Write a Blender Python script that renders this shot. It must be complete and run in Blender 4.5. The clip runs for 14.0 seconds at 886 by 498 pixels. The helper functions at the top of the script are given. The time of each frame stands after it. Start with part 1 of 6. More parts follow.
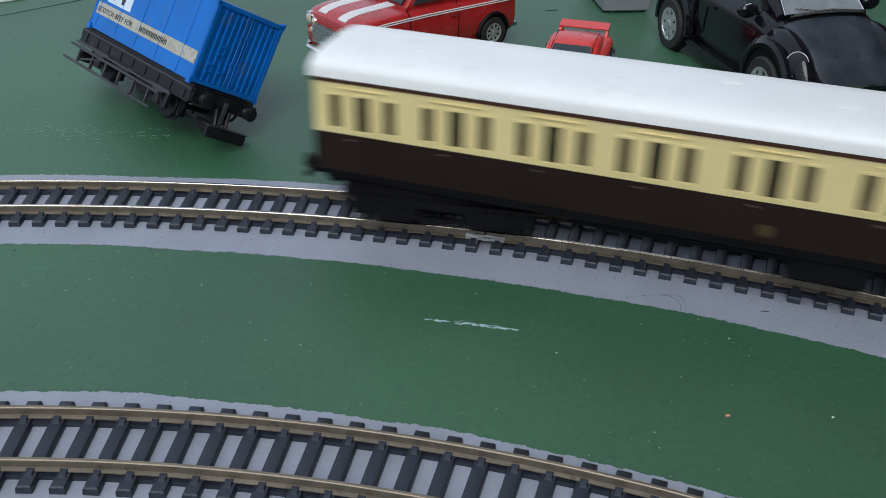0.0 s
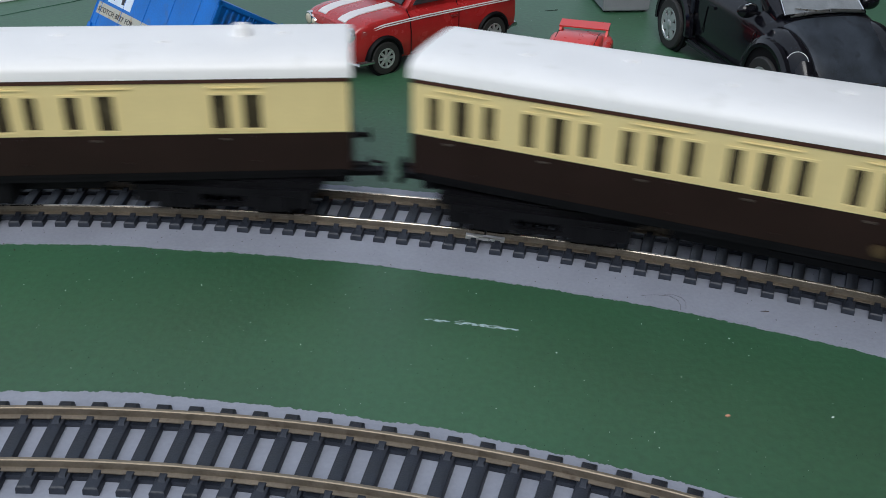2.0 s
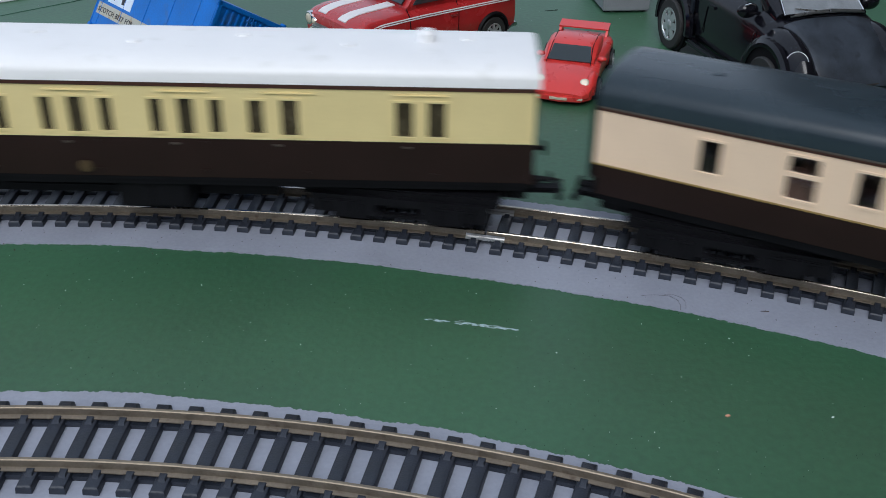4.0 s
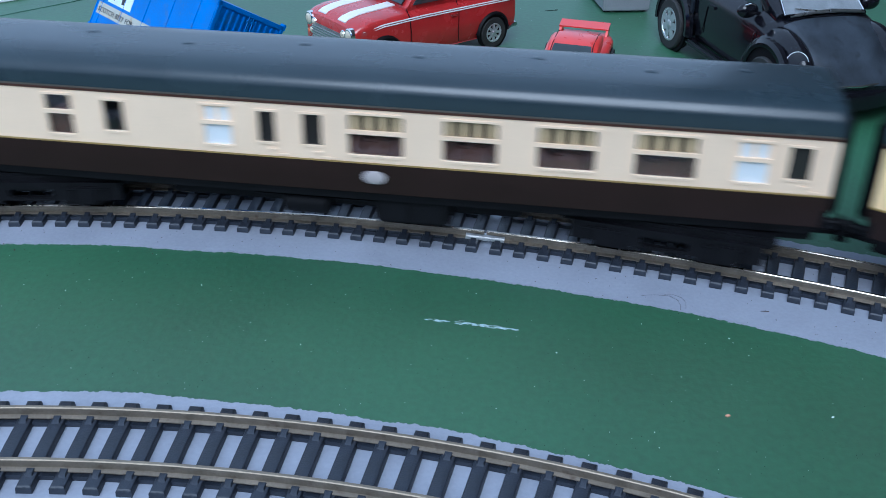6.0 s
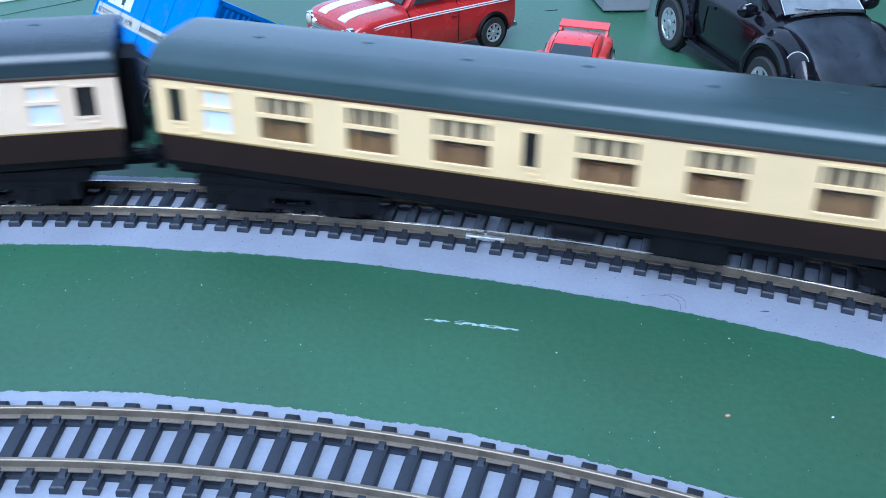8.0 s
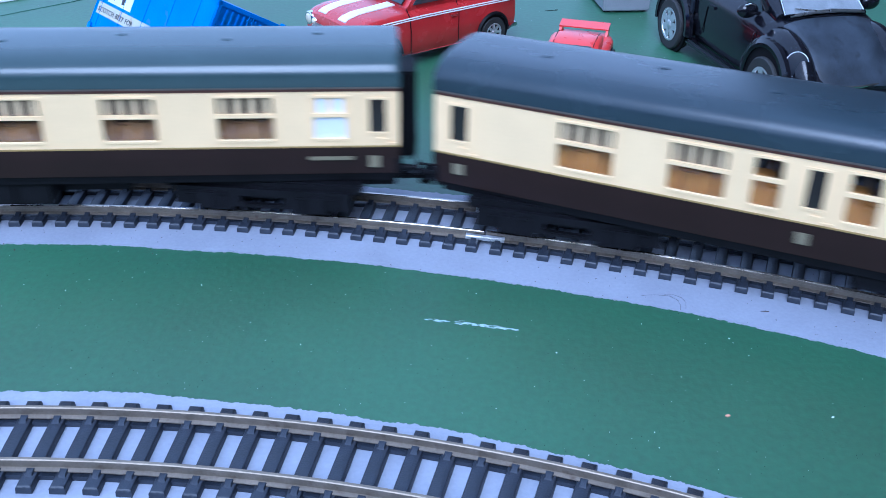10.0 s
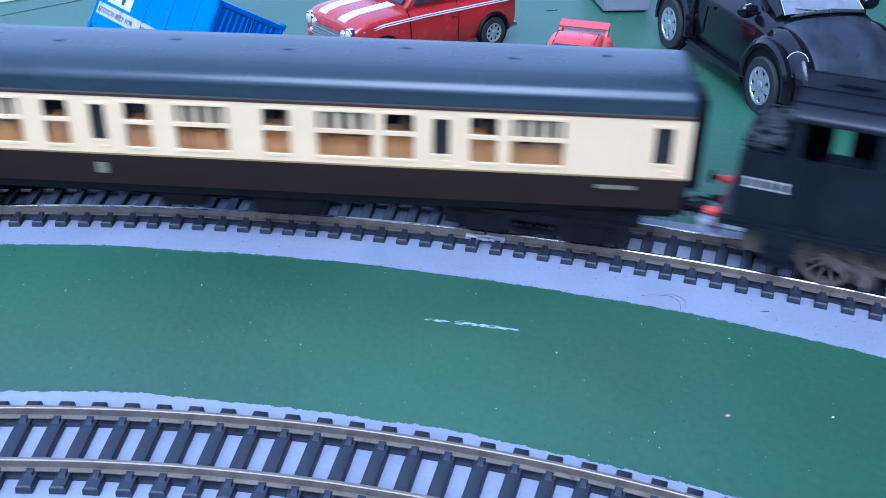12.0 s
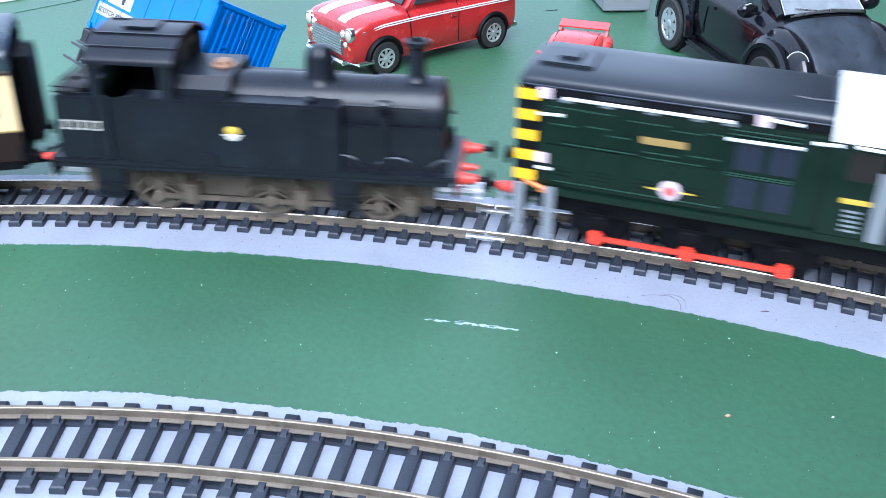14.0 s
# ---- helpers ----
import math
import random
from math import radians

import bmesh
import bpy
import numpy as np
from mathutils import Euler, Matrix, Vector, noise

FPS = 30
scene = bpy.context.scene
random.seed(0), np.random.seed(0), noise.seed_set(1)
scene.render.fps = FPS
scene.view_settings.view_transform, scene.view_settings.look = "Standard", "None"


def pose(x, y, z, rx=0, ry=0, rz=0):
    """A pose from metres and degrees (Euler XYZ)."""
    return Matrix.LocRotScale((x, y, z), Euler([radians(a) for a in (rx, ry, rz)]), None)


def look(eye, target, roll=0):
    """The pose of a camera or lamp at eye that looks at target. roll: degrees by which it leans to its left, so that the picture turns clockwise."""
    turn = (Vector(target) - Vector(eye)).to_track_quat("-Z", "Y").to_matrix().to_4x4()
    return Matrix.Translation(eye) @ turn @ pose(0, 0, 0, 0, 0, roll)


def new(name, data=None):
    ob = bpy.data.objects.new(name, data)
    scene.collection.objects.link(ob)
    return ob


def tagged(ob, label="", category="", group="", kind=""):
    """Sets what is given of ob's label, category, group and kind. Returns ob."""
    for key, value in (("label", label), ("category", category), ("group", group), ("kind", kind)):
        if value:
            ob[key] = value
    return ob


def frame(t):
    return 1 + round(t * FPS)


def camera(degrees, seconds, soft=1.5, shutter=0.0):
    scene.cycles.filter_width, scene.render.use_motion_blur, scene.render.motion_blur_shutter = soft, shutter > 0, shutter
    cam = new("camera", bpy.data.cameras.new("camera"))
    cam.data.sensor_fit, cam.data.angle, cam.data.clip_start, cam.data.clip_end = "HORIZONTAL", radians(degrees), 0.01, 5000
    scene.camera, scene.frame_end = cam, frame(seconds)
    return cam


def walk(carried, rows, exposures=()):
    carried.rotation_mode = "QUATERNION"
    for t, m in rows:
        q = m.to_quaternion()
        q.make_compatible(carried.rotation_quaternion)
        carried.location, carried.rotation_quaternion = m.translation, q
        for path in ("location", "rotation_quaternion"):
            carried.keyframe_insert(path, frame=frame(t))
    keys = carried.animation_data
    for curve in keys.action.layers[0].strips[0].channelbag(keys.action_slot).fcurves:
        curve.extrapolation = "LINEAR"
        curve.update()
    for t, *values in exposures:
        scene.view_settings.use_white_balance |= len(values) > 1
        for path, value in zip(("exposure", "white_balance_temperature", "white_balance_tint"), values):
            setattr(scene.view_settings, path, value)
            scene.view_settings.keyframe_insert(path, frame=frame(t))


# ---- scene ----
# ---- camera: stands still over the layout, 15 cm above the board ----
EYE = (0.0, 0.0, 0.15337)
PITCH = radians(29.747)
cam = camera(46.577, 14.0, soft=0.75, shutter=0.9)
CAM_POSE = look(EYE, (0.0, math.cos(PITCH), EYE[2] - math.sin(PITCH)), 0.943)
walk(cam, [(0.0, CAM_POSE), (14.0, CAM_POSE)],
     exposures=[(0.0, 0.22, 5950, 7), (3.2, 0.17, 6100, 9), (5.6, 0.52, 4890, 6), (6.5, 0.86, 4810, 4), (8.0, 1.14, 4590, 7), (10.5, 1.16, 4310, 15), (12.5, 1.21, 4300, 17), (13.0, 1.46, 4330, 15), (13.5, 1.58, 4430, 14), (14.0, 1.8, 5200, 10)])

# ---- overcast daylight ----
world = bpy.data.worlds.new("overcast_sky")
scene.world = world
world.use_nodes = True
wn, wl = world.node_tree.nodes, world.node_tree.links
wn.clear()
sky = wn.new("ShaderNodeTexSky")
sky.sky_type = "NISHITA"
sky.sun_disc = False
sky.sun_elevation = radians(49)
sky.sun_rotation = radians(184)
sky.air_density = 1.0
sky.dust_density = 6.0
sky.ozone_density = 1.0
cloud = wn.new("ShaderNodeMix")          # thin even cloud over the clear sky
cloud.data_type = "RGBA"
cloud.inputs["Factor"].default_value = 0.75
cloud.inputs["B"].default_value = (5.2, 5.6, 6.2, 1)
wl.new(sky.outputs[0], cloud.inputs["A"])
bg = wn.new("ShaderNodeBackground")
bg.inputs["Strength"].default_value = 0.116
wo = wn.new("ShaderNodeOutputWorld")
wl.new(cloud.outputs["Result"], bg.inputs["Color"])
wl.new(bg.outputs[0], wo.inputs["Surface"])

sun = new("sun", bpy.data.lights.new("sun", "SUN"))
sun.data.energy = 1.75
sun.data.angle = radians(45)
sun.data.color = (1.0, 0.97, 0.93)
sun.matrix_world = look((0.1, -1.3, 1.5), (0.0, 0.0, 0.0))


# ---- helpers: shapes are written in millimetres, poses in metres ----
MM = 0.001


def empty(name, label, category, group="", m=None):
    ob = new(name)
    ob.empty_display_size = 0.01
    if m is not None:
        ob.matrix_world = m
    return tagged(ob, label, category, group)


def mesh_of(bm, name, material, smooth=True):
    bmesh.ops.recalc_face_normals(bm, faces=bm.faces[:])
    bmesh.ops.scale(bm, vec=(MM, MM, MM), verts=bm.verts[:])
    me = bpy.data.meshes.new(name)
    bm.to_mesh(me)
    bm.free()
    me.materials.append(material)
    if smooth:
        me.shade_smooth()
        me.set_sharp_from_angle(angle=radians(32))
    return me


def part(name, bm, material, parent, label="", smooth=True):
    ob = new(name, mesh_of(bm, name, material, smooth))
    ob.parent = parent
    if label:
        tagged(ob, label)
    return ob


def thing(name, bm, material, label, category, group="", kind="", smooth=True):
    return tagged(new(name, mesh_of(bm, name, material, smooth)), label, category, group, kind)


def box(bm, x0, x1, y0, y1, z0, z1, bevel=0.0):
    vs = [bm.verts.new((x, y, z)) for x in (x0, x1) for y in (y0, y1) for z in (z0, z1)]
    quads = ((0, 1, 3, 2), (4, 6, 7, 5), (0, 4, 5, 1), (2, 3, 7, 6), (0, 2, 6, 4), (1, 5, 7, 3))
    fs = [bm.faces.new([vs[i] for i in q]) for q in quads]
    if bevel:
        edges = list({e for f in fs for e in f.edges})
        r = bmesh.ops.bevel(bm, geom=edges, offset=bevel, segments=2, affect="EDGES", clamp_overlap=True)
        vs = list({v for f in r["faces"] for v in f.verts} | {v for v in vs if v.is_valid})
    return vs


def turn(bm, vs, m):
    bmesh.ops.transform(bm, matrix=m, verts=vs)
    return vs


def lathe(bm, profile, n=20, m=None, closed=True):
    """Revolve (radius, height) pairs round z."""
    rings = []
    for r, h in profile:
        rings.append([bm.verts.new((r * math.cos(2 * math.pi * i / n), r * math.sin(2 * math.pi * i / n), h)) for i in range(n)])
    for a, b in zip(rings, rings[1:]):
        for i in range(n):
            bm.faces.new((a[i], a[(i + 1) % n], b[(i + 1) % n], b[i]))
    if closed:
        bm.faces.new(rings[0][::-1])
        bm.faces.new(rings[-1])
    vs = [v for r in rings for v in r]
    if m is not None:
        turn(bm, vs, m)
    return vs


AXIS_Y = Matrix.Rotation(radians(90), 4, "X")      # lathe axis to -y (the near side)
AXIS_X = Matrix.Rotation(radians(90), 4, "Y")


def at(x, y, z):
    return Matrix.Translation((x, y, z))


def cyl(bm, c, r, h, axis="z", n=16, bev=0.0):
    prof = [(r, -h / 2), (r, h / 2)] if not bev else [(r - bev, -h / 2), (r, -h / 2 + bev), (r, h / 2 - bev), (r - bev, h / 2)]
    rot = {"z": Matrix(), "y": AXIS_Y, "x": AXIS_X}[axis]
    return lathe(bm, prof, n, at(*c) @ rot)


def loft(bm, rings, cap=True):
    """Rings of points, joined one to the next; each ring is closed."""
    vr = [[bm.verts.new(p) for p in r] for r in rings]
    n = len(vr[0])
    for a, b in zip(vr, vr[1:]):
        for i in range(n):
            bm.faces.new((a[i], a[(i + 1) % n], b[(i + 1) % n], b[i]))
    if cap:
        bm.faces.new(vr[0][::-1])
        bm.faces.new(vr[-1])
    return [v for r in vr for v in r]


def extrude_x(bm, prof, x0, x1):
    return loft(bm, [[(x0, y, z) for y, z in prof], [(x1, y, z) for y, z in prof]])


def rod(bm, points, r, n=6):
    """A thin round bar along a line of points."""
    rings = []
    for i, q in enumerate(points):
        a, b = Vector(points[max(i - 1, 0)]), Vector(points[min(i + 1, len(points) - 1)])
        d = (b - a).normalized()
        u = d.orthogonal().normalized()
        w = d.cross(u)
        rings.append([Vector(q) + r * (math.cos(2 * math.pi * k / n) * u + math.sin(2 * math.pi * k / n) * w) for k in range(n)])
    return loft(bm, rings)


def wall(bm, x0, x1, z0, z1, holes, ya, yb):
    """An upright sheet from ya to yb with rectangular openings (xa, xb, za, zb) through it."""
    xs = sorted({x0, x1, *(h[i] for h in holes for i in (0, 1) if x0 < h[i] < x1)})
    zs = sorted({z0, z1, *(h[i] for h in holes for i in (2, 3) if z0 < h[i] < z1)})
    verts = {}

    def v(i, j, y):
        if (i, j, y) not in verts:
            verts[i, j, y] = bm.verts.new((xs[i], y, zs[j]))
        return verts[i, j, y]

    def solid(i, j):
        if not (0 <= i < len(xs) - 1 and 0 <= j < len(zs) - 1):
            return False
        cx, cz = (xs[i] + xs[i + 1]) / 2, (zs[j] + zs[j + 1]) / 2
        return not any(h[0] < cx < h[1] and h[2] < cz < h[3] for h in holes)

    for i in range(len(xs) - 1):
        for j in range(len(zs) - 1):
            if not solid(i, j):
                continue
            bm.faces.new((v(i, j, ya), v(i + 1, j, ya), v(i + 1, j + 1, ya), v(i, j + 1, ya)))
            bm.faces.new((v(i, j, yb), v(i, j + 1, yb), v(i + 1, j + 1, yb), v(i + 1, j, yb)))
            for di, dj, p, q in ((-1, 0, (i, j), (i, j + 1)), (1, 0, (i + 1, j + 1), (i + 1, j)), (0, -1, (i + 1, j), (i, j)), (0, 1, (i, j + 1), (i + 1, j + 1))):
                if not solid(i + di, j + dj):
                    bm.faces.new((v(*p, ya), v(*q, ya), v(*q, yb), v(*p, yb)))


# ---- materials ----
def surface(name, rgb, rough=0.45, metal=0.0, var=0.12, scale=120.0, fine=1500.0, bump=0.0, coat=0.0, rough_var=0.1, dirt=None, dirt_amount=0.0, spec=0.5, coat_rough=0.08):
    """Paint, plastic or metal: a base colour with two scales of variation, fine relief, and patches of dirt."""
    m = bpy.data.materials.new(name)
    m.use_nodes = True
    n, l = m.node_tree.nodes, m.node_tree.links
    b = n["Principled BSDF"]
    b.inputs["Metallic"].default_value = metal
    b.inputs["Coat Weight"].default_value = coat
    b.inputs["Specular IOR Level"].default_value = spec
    b.inputs["Coat Roughness"].default_value = coat_rough
    tc = n.new("ShaderNodeTexCoord")
    big, small = n.new("ShaderNodeTexNoise"), n.new("ShaderNodeTexNoise")
    big.inputs["Scale"].default_value, small.inputs["Scale"].default_value = scale, fine
    big.inputs["Detail"].default_value, small.inputs["Detail"].default_value = 4.0, 2.0
    for t in (big, small):
        l.new(tc.outputs["Object"], t.inputs["Vector"])
    mix = n.new("ShaderNodeMath")
    mix.operation = "MULTIPLY_ADD"
    l.new(small.outputs["Fac"], mix.inputs[0])
    mix.inputs[1].default_value = 0.5
    l.new(big.outputs["Fac"], mix.inputs[2])
    ramp = n.new("ShaderNodeValToRGB")
    ramp.color_ramp.elements[0].position, ramp.color_ramp.elements[1].position = 0.5, 1.0
    lo, hi = [c * (1 - var) for c in rgb], [min(1.0, c * (1 + var)) for c in rgb]
    ramp.color_ramp.elements[0].color = (*lo, 1)
    ramp.color_ramp.elements[1].color = (*hi, 1)
    l.new(mix.outputs[0], ramp.inputs["Fac"])
    colour = ramp.outputs["Color"]
    if dirt:
        spots = n.new("ShaderNodeTexNoise")
        spots.inputs["Scale"].default_value, spots.inputs["Detail"].default_value = scale * 2.3, 6.0
        l.new(tc.outputs["Object"], spots.inputs["Vector"])
        sr = n.new("ShaderNodeValToRGB")
        sr.color_ramp.elements[0].position, sr.color_ramp.elements[1].position = 0.62 - 0.3 * dirt_amount, 0.78 - 0.2 * dirt_amount
        l.new(spots.outputs["Fac"], sr.inputs["Fac"])
        mc = n.new("ShaderNodeMix")
        mc.data_type = "RGBA"
        l.new(sr.outputs["Color"], mc.inputs["Factor"])
        l.new(colour, mc.inputs["A"])
        mc.inputs["B"].default_value = (*dirt, 1)
        colour = mc.outputs["Result"]
    l.new(colour, b.inputs["Base Color"])
    rr = n.new("ShaderNodeMapRange")
    rr.inputs["To Min"].default_value, rr.inputs["To Max"].default_value = max(0.02, rough - rough_var), min(1.0, rough + rough_var)
    l.new(big.outputs["Fac"], rr.inputs["Value"])
    l.new(rr.outputs["Result"], b.inputs["Roughness"])
    if bump:
        bp = n.new("ShaderNodeBump")
        bp.inputs["Strength"].default_value, bp.inputs["Distance"].default_value = bump, 0.0003
        l.new(small.outputs["Fac"], bp.inputs["Height"])
        l.new(bp.outputs["Normal"], b.inputs["Normal"])
    return m


def glass(name, rgb=(0.9, 0.93, 0.95), rough=0.03):
    m = bpy.data.materials.new(name)
    m.use_nodes = True
    b = m.node_tree.nodes["Principled BSDF"]
    b.inputs["Base Color"].default_value = (*rgb, 1)
    b.inputs["Roughness"].default_value = rough
    b.inputs["Transmission Weight"].default_value = 1.0
    b.inputs["IOR"].default_value = 1.45
    return m


M_GREEN = surface("green_board_paint", (0.031, 0.107, 0.049), 0.54, 0, 0.3, 9.0, 480.0, bump=0.4, rough_var=0.06, spec=0.75, coat=0.25, coat_rough=0.5)
M_BED = surface("grey_track_bed_paint", (0.3, 0.32, 0.385), 0.48, 0, 0.1, 45.0, 900.0, bump=0.3)
M_SLEEPER = surface("black_sleeper_plastic", (0.02, 0.025, 0.037), 0.42, 0, 0.35, 150.0, 2500.0, bump=0.35)
M_RAIL = surface("tarnished_nickel_rail", (0.21, 0.178, 0.137), 0.42, 0.5, 0.2, 160.0, 1500.0, dirt=(0.12, 0.09, 0.065), dirt_amount=0.12)
M_RAILTOP = surface("worn_bright_rail_head", (0.52, 0.47, 0.4), 0.26, 1.0, 0.15, 130.0, 2000.0, dirt=(0.34, 0.27, 0.2), dirt_amount=0.08)
M_RAILDULL = surface("dull_rail_head", (0.24, 0.2, 0.147), 0.42, 0.6, 0.2, 130.0, 2000.0, dirt=(0.26, 0.2, 0.14), dirt_amount=0.15)
M_WHITE_FLAKE = surface("white_scraped_paint", (0.75, 0.8, 0.8), 0.7, 0, 0.1, 400.0)
M_CREAM = surface("cream_coach_plastic", (0.82, 0.68, 0.33), 0.38, 0, 0.05, 60.0, 1500.0)
M_CREAM2 = surface("pale_cream_coach_plastic", (0.88, 0.67, 0.48), 0.36, 0, 0.05, 60.0, 1500.0)
M_CREAM3 = surface("warm_cream_coach_plastic", (0.88, 0.64, 0.34), 0.36, 0, 0.05, 60.0, 1500.0)
M_CHOC = surface("chocolate_coach_plastic", (0.021, 0.0108, 0.0092), 0.36, 0, 0.15, 60.0, 1500.0, spec=0.22)
M_CHOC_LINE = surface("dark_brown_line", (0.06, 0.02, 0.012), 0.4)
M_LINE = surface("gilt_lining", (0.33, 0.22, 0.07), 0.4)
M_GUTTER = surface("grey_gutter", (0.1, 0.085, 0.07), 0.4)
M_ROOF_WHITE = surface("white_coach_roof", (0.9, 0.9, 0.9), 0.4, 0, 0.03, 50.0, 1500.0, dirt=(0.78, 0.78, 0.76), dirt_amount=0.05)
M_ROOF_DARK = surface("dark_grey_coach_roof", (0.021, 0.034, 0.044), 0.26, 0, 0.12, 50.0, 1500.0)
M_ROOF_GREEN = surface("slate_green_coach_roof", (0.036, 0.06, 0.064), 0.22, 0, 0.1, 50.0, 1500.0)
M_BLACK = surface("matt_black_plastic", (0.0045, 0.0045, 0.006), 0.55, 0, 0.3, 100.0, 1500.0, spec=0.14)
M_UNDER = surface("dark_underframe_plastic", (0.0045, 0.0045, 0.006), 0.6, 0, 0.3, 100.0, 1500.0, spec=0.16)
M_INT_TAN = surface("tan_coach_interior", (0.42, 0.175, 0.025), 0.6, 0, 0.15, 90.0)
M_INT_BROWN = surface("brown_coach_interior", (0.24, 0.12, 0.035), 0.6, 0, 0.2, 90.0)
M_INT_RED = surface("red_brown_coach_interior", (0.085, 0.036, 0.024), 0.6, 0, 0.2, 90.0)
M_WINDARK = surface("dark_tinted_window", (0.02, 0.018, 0.016), 0.15, 0, 0.1)
M_WINSMOKE = surface("smoky_brown_window", (0.055, 0.045, 0.025), 0.25, 0, 0.5, 160.0, spec=0.3)
M_INT_SHADE = surface("painted_shade_partition", (0.05, 0.022, 0.012), 0.6, 0, 0.2, 90.0)
M_VENT = surface("beige_sliding_vent", (0.6, 0.46, 0.27), 0.5, 0, 0.08, spec=0.15)
M_VENTGAP = surface("dark_vent_gap", (0.02, 0.014, 0.01), 0.5, 0, 0.1, spec=0.15)
M_FROST = surface("frosted_pale_blue_window", (0.72, 0.75, 0.78), 0.4, 0, 0.04)
M_WINFRAME = surface("cream_window_frame", (0.8, 0.72, 0.58), 0.35, 0, 0.04)
M_STEEL = surface("bright_steel", (0.6, 0.6, 0.6), 0.3, 1.0, 0.1)
M_GLASS = glass("clear_window_glass")

# ---- the layout board ----
FAR_C, FAR_R = (-107.6, -306.6), 599.0
NEAR_C, NEAR_R = (-85.9, -201.3), 377.3
RAIL_TOP = 4.9


def track_point(s, c, r):
    """A point and heading on a horseshoe of track: a half circle run out by straights; s is 0 at its crown and grows towards +x."""
    half = r * math.pi / 2
    if abs(s) <= half:
        a = s / r
        return Vector((c[0] + r * math.sin(a), c[1] + r * math.cos(a))), -a
    d = abs(s) - half
    sgn = 1 if s > 0 else -1
    return Vector((c[0] + sgn * r, c[1] - d)), -sgn * math.pi / 2


def offset_point(s, off, c, r):
    q, a = track_point(s, c, r)
    return q.x - math.sin(a) * off, q.y + math.cos(a) * off


def ribbon(bm, c, r, s0, s1, step, prof):
    """A bar of the given (offset, z) section along the track."""
    n = max(2, int((s1 - s0) / step))
    rings = []
    for i in range(n + 1):
        s = s0 + (s1 - s0) * i / n
        rings.append([(*offset_point(s, o, c, r), z) for o, z in prof])
    return loft(bm, rings)


bm = bmesh.new()
box(bm, -900, 525, -1650, 640, -18, 0, 1.5)
board = thing("ground", bm, M_GREEN, "green painted layout board with scuffs", "board", kind="structure")


def ragged(seed, s, amp):
    return amp * (noise.noise((s * 0.045, seed, 0)) + 0.6 * noise.noise((s * 0.3, seed, 4)) + 0.45 * noise.noise((s * 0.9, seed, 9)) + 0.45 * noise.noise((s * 1.7, seed, 13)) + 0.3 * max(0.0, noise.noise((s * 3.4, seed, 21))))


def track_bed(name, c, r, s0, s1, inner, outer, seed):
    bm = bmesh.new()
    prev = None
    n = int((s1 - s0) / 0.35)
    for i in range(n + 1):
        s = s0 + (s1 - s0) * i / n
        a = (*offset_point(s, inner(s) + ragged(seed, s, 0.8), c, r), 0.25)
        b = (*offset_point(s, outer(s) + ragged(seed + 5, s, 0.9), c, r), 0.25)
        a0, b0 = (a[0], a[1], 0.02), (b[0], b[1], 0.02)
        cur = [bm.verts.new(q) for q in (a0, a, b, b0)]
        if prev:
            for k in range(3):
                bm.faces.new((prev[k], prev[k + 1], cur[k + 1], cur[k]))
        prev = cur
    return thing(name, bm, M_BED, "lilac-grey painted strip under the track with ragged edges", "track bed", kind="structure", smooth=False)


track_bed("track_bed_outer", FAR_C, FAR_R, -1500, 1860, lambda s: -25.5 - max(-2, min(7, s * 0.024)), lambda s: 22.0, 1.3)
track_bed("track_bed_inner", NEAR_C, NEAR_R, -1000, 1150, lambda s: -26.0, lambda s: 20.2 - max(-3.0, min(5.5, s * 0.026)), 7.7)



def sleeper_mesh():
    bm = bmesh.new()
    loft(bm, [[(-1.75, -14.6, 0.3), (1.75, -14.6, 0.3), (1.75, 14.6, 0.3), (-1.75, 14.6, 0.3)],
              [(-1.7, -14.55, 1.6), (1.7, -14.55, 1.6), (1.7, 14.55, 1.6), (-1.7, 14.55, 1.6)],
              [(-1.5, -14.3, 2.0), (1.5, -14.3, 2.0), (1.5, 14.3, 2.0), (-1.5, 14.3, 2.0)],
              [(-1.25, -14.0, 2.15), (1.25, -14.0, 2.15), (1.25, 14.0, 2.15), (-1.25, 14.0, 2.15)]])
    for y in (-8.75, 8.75):
        for d in (-1, 1):
            a, b, c = (y + d * e for e in (0.7, 2.0, 2.9))
            loft(bm, [[(-1.05, a, 2.1), (1.05, a, 2.1), (0.9, c, 2.1), (-0.9, c, 2.1)], [(-0.8, a, 2.85), (0.8, a, 2.85), (0.6, b, 2.55), (-0.6, b, 2.55)]])
    return mesh_of(bm, "sleeper", M_SLEEPER)


def sleeper_pose(s, c, r):
    q, a = track_point(s, c, r)
    return Matrix.Translation((q.x * MM, q.y * MM, 0)) @ Matrix.Rotation(a, 4, "Z")


